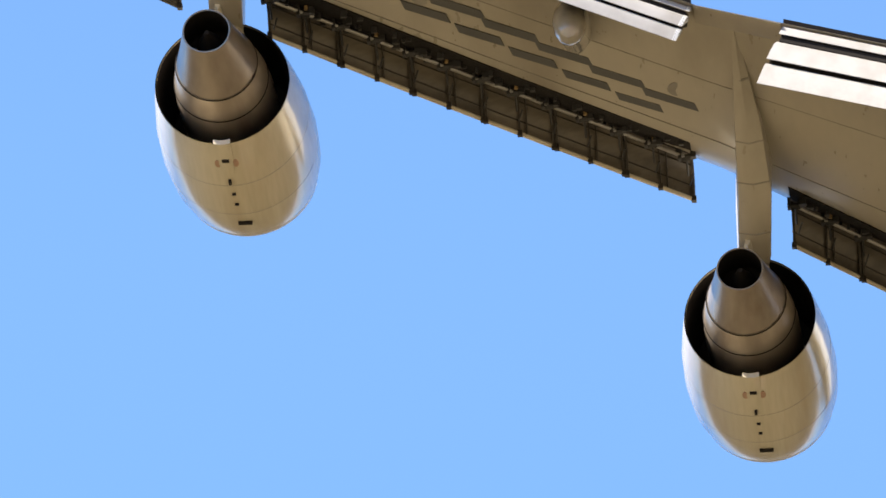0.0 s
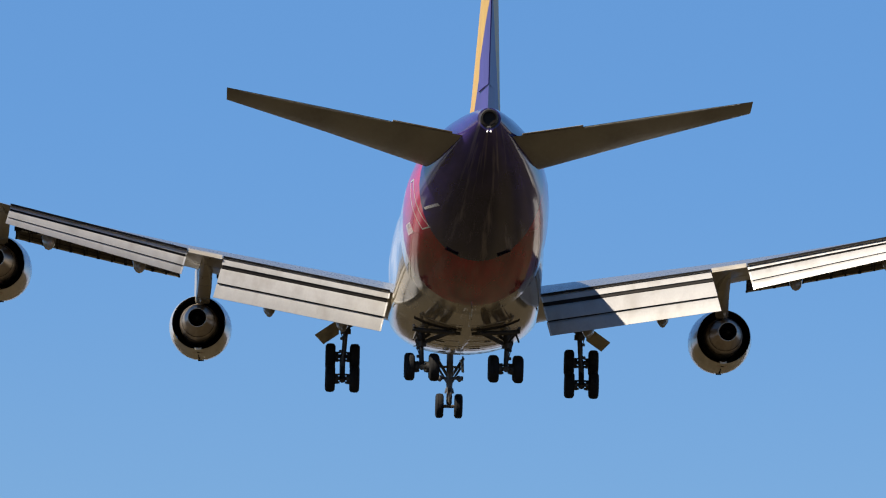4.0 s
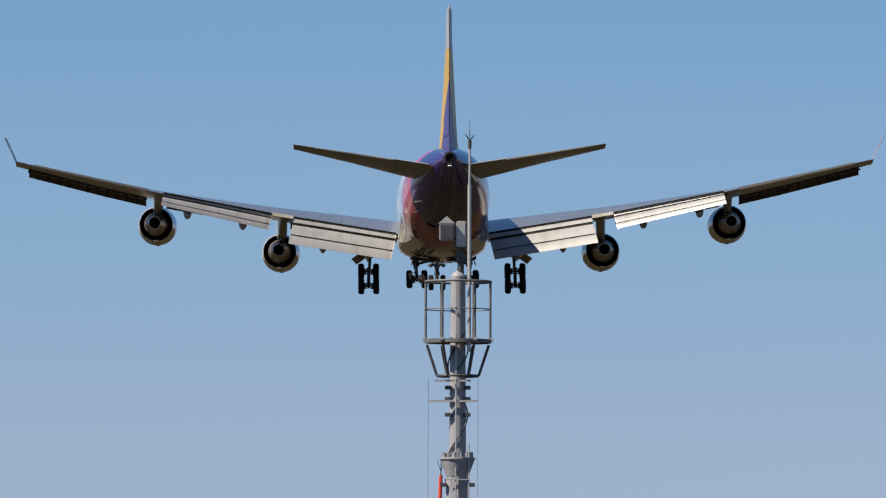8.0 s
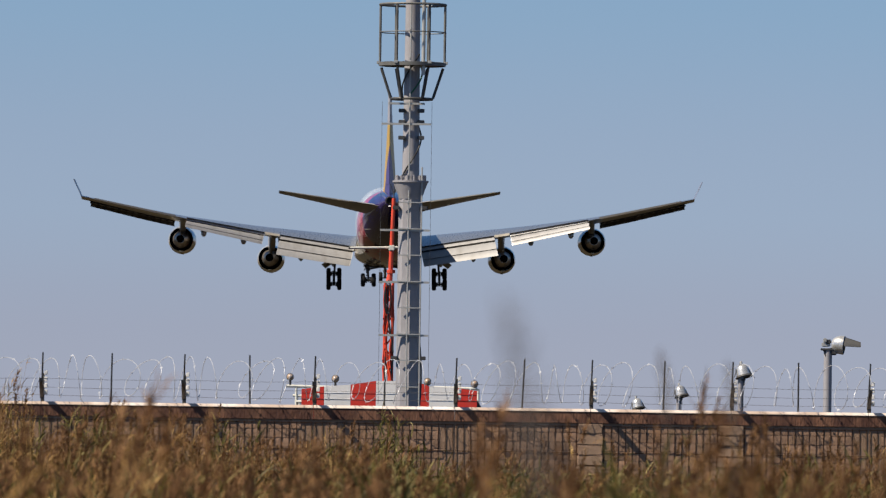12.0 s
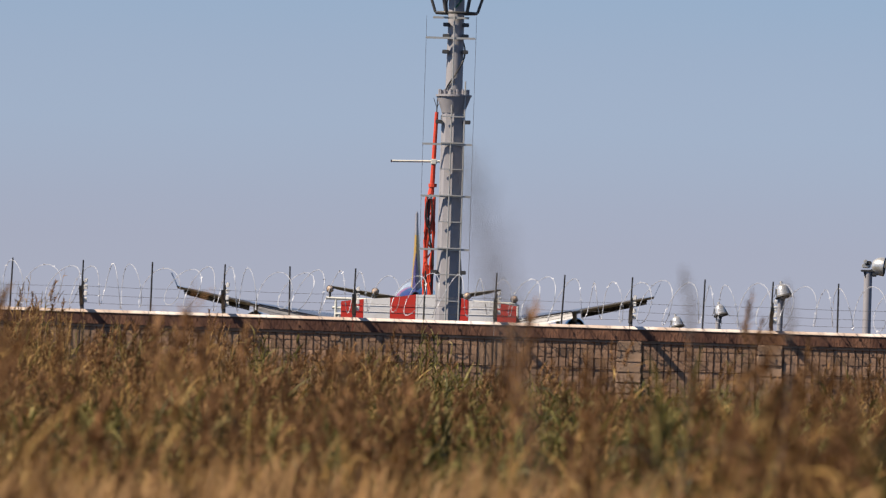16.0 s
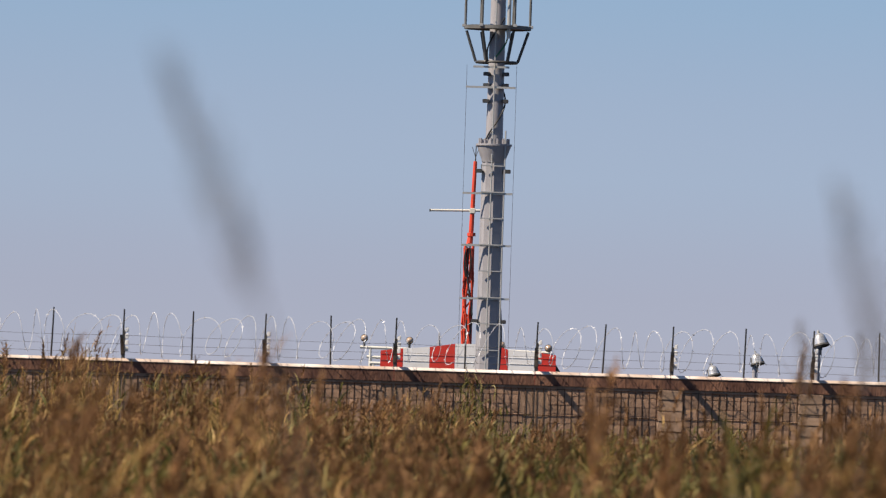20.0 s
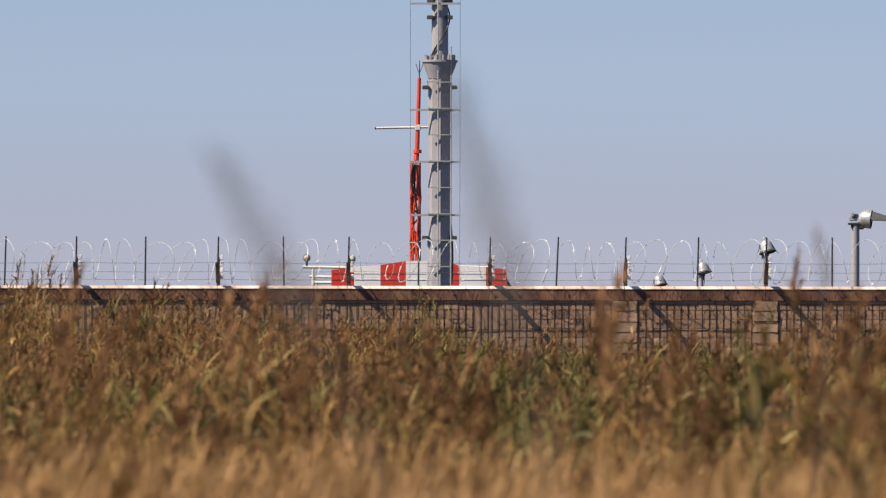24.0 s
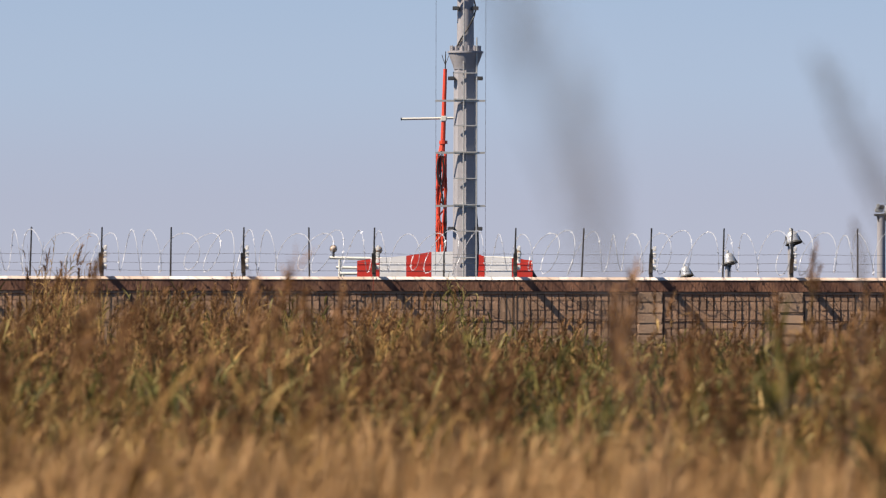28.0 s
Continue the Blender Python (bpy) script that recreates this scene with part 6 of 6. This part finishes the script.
for k in range(4):
    reed_bed((38, 46, 56, 56)[k], 38, 66, 91 + k, soft_height, 1.2, 0.7, 34.0, across=(-1 + k / 2, -0.5 + k / 2), low=0.84, bulk=0.85)


def dark_height(x, d):
    """A thick old stand close to the lens, before the dry grass to the east."""
    return EYE + d * (10 + 45 * clumps(x * 3.1, d * 1.9, 1.1)) / FOCAL


reed_bed(104, 32, 46, 96, dark_height, 0.75, 0.0, 40.0, across=(0.31, 0.58), low=0.66, bulk=0.6)
reed_bed(60, 30, 40, 97, front_height, 0.7, 0.3, 40.0, across=(-0.75, -0.2), low=0.7, bulk=0.5)


def dry_grass(n, d0, d1, seed, across):
    rs = np.random.RandomState(seed)
    x, d = scatter(rs, n, d0, d1, 0.07, across)
    el = np.interp(d, [24, 38, 48, 55], [-345, -222, -162, -142]) + 9 * swell(x, d, 2.0) + np.interp(x / d * FOCAL, [250, 700], [0, -34])
    tall = np.maximum(0.3, (EYE + d * el / FOCAL)) * rs.uniform(0.7, 1.06, n)
    base = np.stack([x, d, np.zeros(n)], 1)
    dv = np.stack([rs.normal(0.16, 0.16, n), rs.normal(0, 0.12, n), np.zeros(n)], 1) * tall[:, None]
    st = curve3(base, dv, tall, rs.uniform(0.03, 0.18, n), 5)
    groups = [(st, rs.uniform(0.007, 0.016, n), (1, 1, 0.9, 0.7, 0.1), turn(rs, n))]
    has = np.where(rs.uniform(0, 1, n) < 0.5)[0]
    K = 3
    idx = np.repeat(has, K)
    m = len(idx)
    top = st[:, -1][idx] - np.array([0, 0, 1.0]) * rs.uniform(0, 0.12, m)[:, None]
    pl = curve3(top, np.stack([rs.normal(0.05, 0.05, m), rs.normal(0, 0.04, m), np.zeros(m)], 1), rs.uniform(0.12, 0.3, m), rs.uniform(0, 0.4, m), 3)
    groups.append((pl, rs.uniform(0.005, 0.013, m), (0.5, 1, 0.1), turn(rs, m)))
    planted("dry_grass", groups, (STRAW, STRAW), "amber dry grass bent by the wind", "grass")


for k in range(6):
    dry_grass(4600, 25, 55, 21 + k, (-1 + k / 3, -1 + (k + 1) / 3))


# ---- tall reeds close to the lens ----
def near_reed(x, y, tall, plume, seed, shade):
    rs = random.Random(seed)
    r = holder("tall_reed", (x, y, 0))
    tagged(r, "tall grey-brown reed stalk with a drooping plume", "reed", "tall reeds")
    pts = [(0.02 * math.sin(k), 0, tall * k / 8) for k in range(9)]
    part("stalk", tube(bmesh.new(), pts, 0.0018, 5), shade, r)
    bm = bmesh.new()
    for k in range(84):
        t = (k + rs.random()) / 84
        z0 = tall - plume * 0.5 + plume * t * 1.05
        a = rs.uniform(0, 6.28)
        w = 0.012 * math.sin(math.pi * min(1, 0.12 + 0.88 * t)) + 0.004
        p = Vector((w * math.cos(a) * 0.5 + 0.006 - 0.024 * t * t, w * math.sin(a) * 0.5, z0))
        q = p + Vector((w * 1.4 * math.cos(a) + 0.004, w * math.sin(a), plume * 0.16))
        rod(bm, p, q, 0.001, 0.0006, 4)
    part("plume", bm, shade, r)
    for k in range(3):
        bm = bmesh.new()
        z0 = tall * (0.4 + 0.16 * k)
        s = 1 if k % 2 else -1
        ring = []
        for j in range(6):
            p, hw = Vector((s * 0.05 * j, 0.0, z0 + 0.11 * j - 0.016 * j * j)), 0.008 * (1 - j / 5.2)
            ring.append([p + Vector((0, -hw, 0)), p + Vector((0, 0, 0.002)), p + Vector((0, hw, 0)), p + Vector((0, 0, -0.002))])
        part("leaf_blade", loft(ring, bm), shade, r)
    return r


REED_A = near_reed(0.23, 13.0, 2.5, 0.24, 1, NEAR_PLUME)
REED_B = near_reed(-0.43, 11.0, 2.5, 0.26, 2, NEAR_PLUME)
REED_C = near_reed(-0.6, 7.5, 2.5, 0.24, 3, NEAR_PLUME)
LOW_REEDS = [near_reed(*spot(dd, az, 0).xy, EYE + dd * el / FOCAL, 0.2, 5 + k, NEAR_PLUME) for k, (dd, az, el) in enumerate(((32, 462, 172), (36, 612, 160)))]


# ---- what moves ----
def fly(x, y, z, pitch, yaw, bank):
    return pose(x, y, max(0.56, z + EYE), 0, 0, -yaw) @ pose(0, 0, 0, pitch, 0, 0) @ pose(0, 0, 0, 0, bank, 0)


def sway(x, y, z, lean):
    """A reed bent by the wind so that its plume's middle, 2.5 m up the stalk, comes to x, z."""
    a = radians(lean)
    return pose(x - 2.5 * math.sin(a), y, z - 2.56 * math.cos(a), 0, lean, 0)


def motions():
    walk(PLANE, [
        (0.0, fly(-0.98, 165.37, 75.86, 1.98, -1.83, -0.35)), (1.0, fly(-0.51, 237.36, 67.04, 1.98, -1.72, -0.34)), (2.0, fly(-0.20, 309.92, 60.38, 1.96, -1.60, -0.34)),
        (3.0, fly(-0.05, 380.47, 54.69, 1.93, -1.48, -0.35)), (4.0, fly(0.07, 451.85, 50.06, 1.89, -1.37, -0.36)), (5.0, fly(0.14, 523.64, 46.56, 1.84, -1.25, -0.38)),
        (6.0, fly(0.17, 595.82, 43.13, 1.78, -1.14, -0.40)), (7.0, fly(0.15, 668.22, 38.97, 1.70, -1.02, -0.42)), (8.0, fly(0.10, 740.86, 35.55, 1.62, -0.90, -0.44)),
        (9.0, fly(0.00, 813.47, 32.05, 1.52, -0.79, -0.46)), (10.0, fly(-0.13, 886.06, 28.42, 1.41, -0.67, -0.48)), (11.0, fly(-0.31, 958.63, 24.63, 1.29, -0.56, -0.50)),
        (12.0, fly(-0.53, 1031.18, 20.70, 1.15, -0.44, -0.52)), (13.0, fly(-0.80, 1103.70, 16.67, 1.01, -0.32, -0.53)), (14.0, fly(-1.10, 1176.20, 12.64, 0.85, -0.21, -0.54)),
        (15.0, fly(-1.45, 1248.68, 8.72, 0.68, -0.09, -0.54)), (15.5, fly(-1.64, 1284.92, 6.85, 0.59, -0.03, -0.54)), (16.0, fly(-1.83, 1321.14, 5.07, 0.50, 0.02, -0.54)),
        (16.5, fly(-2.04, 1357.36, 3.40, 0.41, 0.08, -0.53)), (17.0, fly(-2.26, 1393.58, 1.87, 0.31, 0.14, -0.52)), (17.5, fly(-2.49, 1429.79, 0.51, 0.21, 0.20, -0.52)),
        (18.0, fly(-2.74, 1465.99, -0.65, 0.11, 0.26, -0.50)), (18.5, fly(-2.99, 1502.19, -1.57, 0.00, 0.31, -0.49)), (19, fly(-3.25, 1538.39, -1.9, 0.2, 0.3, -0.3)),
        (20, fly(-3.55, 1607.39, -2, 0, 0.2, -0.2)), (22, fly(-4.15, 1733.39, -2, 0, 0.2, -0.2)), (24, fly(-4.75, 1843.39, -2, 0, 0.2, -0.2)),
        (26, fly(-5.35, 1938.39, -2, 0, 0.2, -0.2)), (28, fly(-5.95, 2018.39, -2, 0, 0.2, -0.2)),
    ])
    walk(REED_A, [
        (0.0, sway(0.12, 13.0, 2.23, -4)), (8.0, sway(0.12, 13.0, 2.23, -4)), (8.5, sway(0.14, 13.0, 2.25, -4)), (9, sway(0.38, 13.0, 2.24, -4)), (9.5, sway(0.38, 13.0, 2.16, -3)),
        (10, sway(0.45, 13.0, 2.17, -4)), (10.5, sway(0.18, 13.0, 2.19, -3)), (11, sway(0.19, 13.0, 2.14, -4)), (11.5, sway(0.22, 13.0, 2.20, -4)), (12, sway(0.18, 13.0, 2.15, -6)),
        (12.5, sway(0.35, 13.0, 2.08, -5)), (13, sway(0.29, 13.0, 2.08, -6)), (13.5, sway(0.28, 13.0, 2.04, -6)), (15.5, sway(0.14, 13.0, 2.27, -9)), (16, sway(0.08, 13.0, 2.24, -11)),
        (16.5, sway(0.11, 13.0, 2.27, -10)), (17, sway(0.08, 13.0, 2.23, -11)), (17.5, sway(0.15, 13.0, 2.25, -9)), (18, sway(-0.04, 13.0, 2.22, -13)), (18.5, sway(-0.08, 13.0, 2.20, -9)),
        (19, sway(0.06, 13.0, 2.29, -7)), (19.5, sway(0.06, 13.0, 2.27, -9)), (20, sway(0.32, 13.0, 2.27, -10)), (20.5, sway(0.04, 13.0, 2.34, -14)), (21, sway(0.04, 13.0, 2.37, -20)),
        (21.5, sway(0.12, 13.0, 2.35, -22)), (23.5, sway(-0.70, 13.0, 2.29, -24)), (24, sway(-0.71, 13.0, 2.20, -24)), (24.5, sway(-0.66, 13.0, 2.20, -18)), (25, sway(-0.52, 13.0, 2.26, -15)),
        (25.5, sway(-0.70, 13.0, 2.36, -20)), (26, sway(-1.02, 13.0, 2.24, -26)), (26.5, sway(-0.60, 13.0, 2.28, -18)), (27, sway(-0.14, 13.0, 2.35, -22)), (27.5, sway(-0.02, 13.0, 2.37, -28)),
        (28, sway(0.08, 13.0, 2.31, -20)),
    ])
    walk(REED_B, [
        (0.0, sway(-0.32, 11.0, 2.10, -10)), (8.0, sway(-0.32, 11.0, 2.10, -10)), (8.5, sway(-0.30, 11.0, 2.27, -10)), (9, sway(-0.42, 11.0, 2.27, -12)), (9.5, sway(-0.28, 11.0, 2.14, -8)),
        (10, sway(-0.52, 11.0, 2.18, -8)), (12.5, sway(-0.50, 11.0, 2.14, -8)), (13.5, sway(-0.51, 11.0, 2.16, -8)), (15.5, sway(-0.46, 11.0, 2.35, -6)), (16, sway(-0.58, 11.0, 2.27, -8)),
        (18.5, sway(-0.77, 11.0, 2.25, -8)), (19, sway(-0.59, 11.0, 2.26, -6)), (19.5, sway(-0.69, 11.0, 2.32, -12)), (20, sway(-0.49, 11.0, 2.33, -17)), (20.5, sway(-0.60, 11.0, 2.31, -18)),
        (21, sway(-0.60, 11.0, 2.28, -20)), (21.5, sway(-0.51, 11.0, 2.29, -20)), (23.5, sway(-0.79, 11.0, 2.21, -3)), (24, sway(-0.44, 11.0, 2.22, -10)), (24.5, sway(-0.28, 11.0, 2.31, -8)),
        (25, sway(-0.09, 11.0, 2.29, -8)), (26, sway(-0.11, 11.0, 2.26, -8)), (27, sway(-0.02, 11.0, 2.25, -8)), (28, sway(0.09, 11.0, 2.23, -8)),
    ])
    walk(REED_C, [
        (0.0, sway(-0.50, 7.5, 2.22, -8)), (8.5, sway(-0.50, 7.5, 2.22, -8)), (20, sway(-0.74, 7.5, 2.19, -8)), (25, sway(-1.14, 7.5, 2.15, -8)), (25.5, sway(-0.97, 7.5, 2.20, -10)),
        (26, sway(-0.95, 7.5, 2.20, -14)), (26.5, sway(-0.74, 7.5, 2.18, -10)), (27, sway(-0.75, 7.5, 2.14, -12)), (27.5, sway(-0.50, 7.5, 2.16, -10)), (28, sway(-0.40, 7.5, 2.23, -13)),
    ])
    for k, reed in enumerate(LOW_REEDS):
        p = reed.location.copy()
        walk(reed, [(t * 1.0, pose(p.x, p.y, 0, math.sin(t * 1.7 + k), 0.4 + 0.9 * math.sin(t * 2.3 + 1.9 * k), 0)) for t in range(29)])
    for k, patch in enumerate(SWAYING):
        p = patch.location.copy()
        a, b, c = 0.7 + 0.05 * (k % 7), 2.1 + 0.17 * (k % 5), 1.3 * k
        walk(patch, [(t * 0.5, pose(p.x, p.y, 0, 0.2 * math.sin(b * t * 0.5 + c), 0.35 + 0.5 * math.sin(a * t * 0.5 + 0.4 * c) + 0.3 * math.sin(b * t * 0.5 + c), 0)) for t in range(57)])


motions()
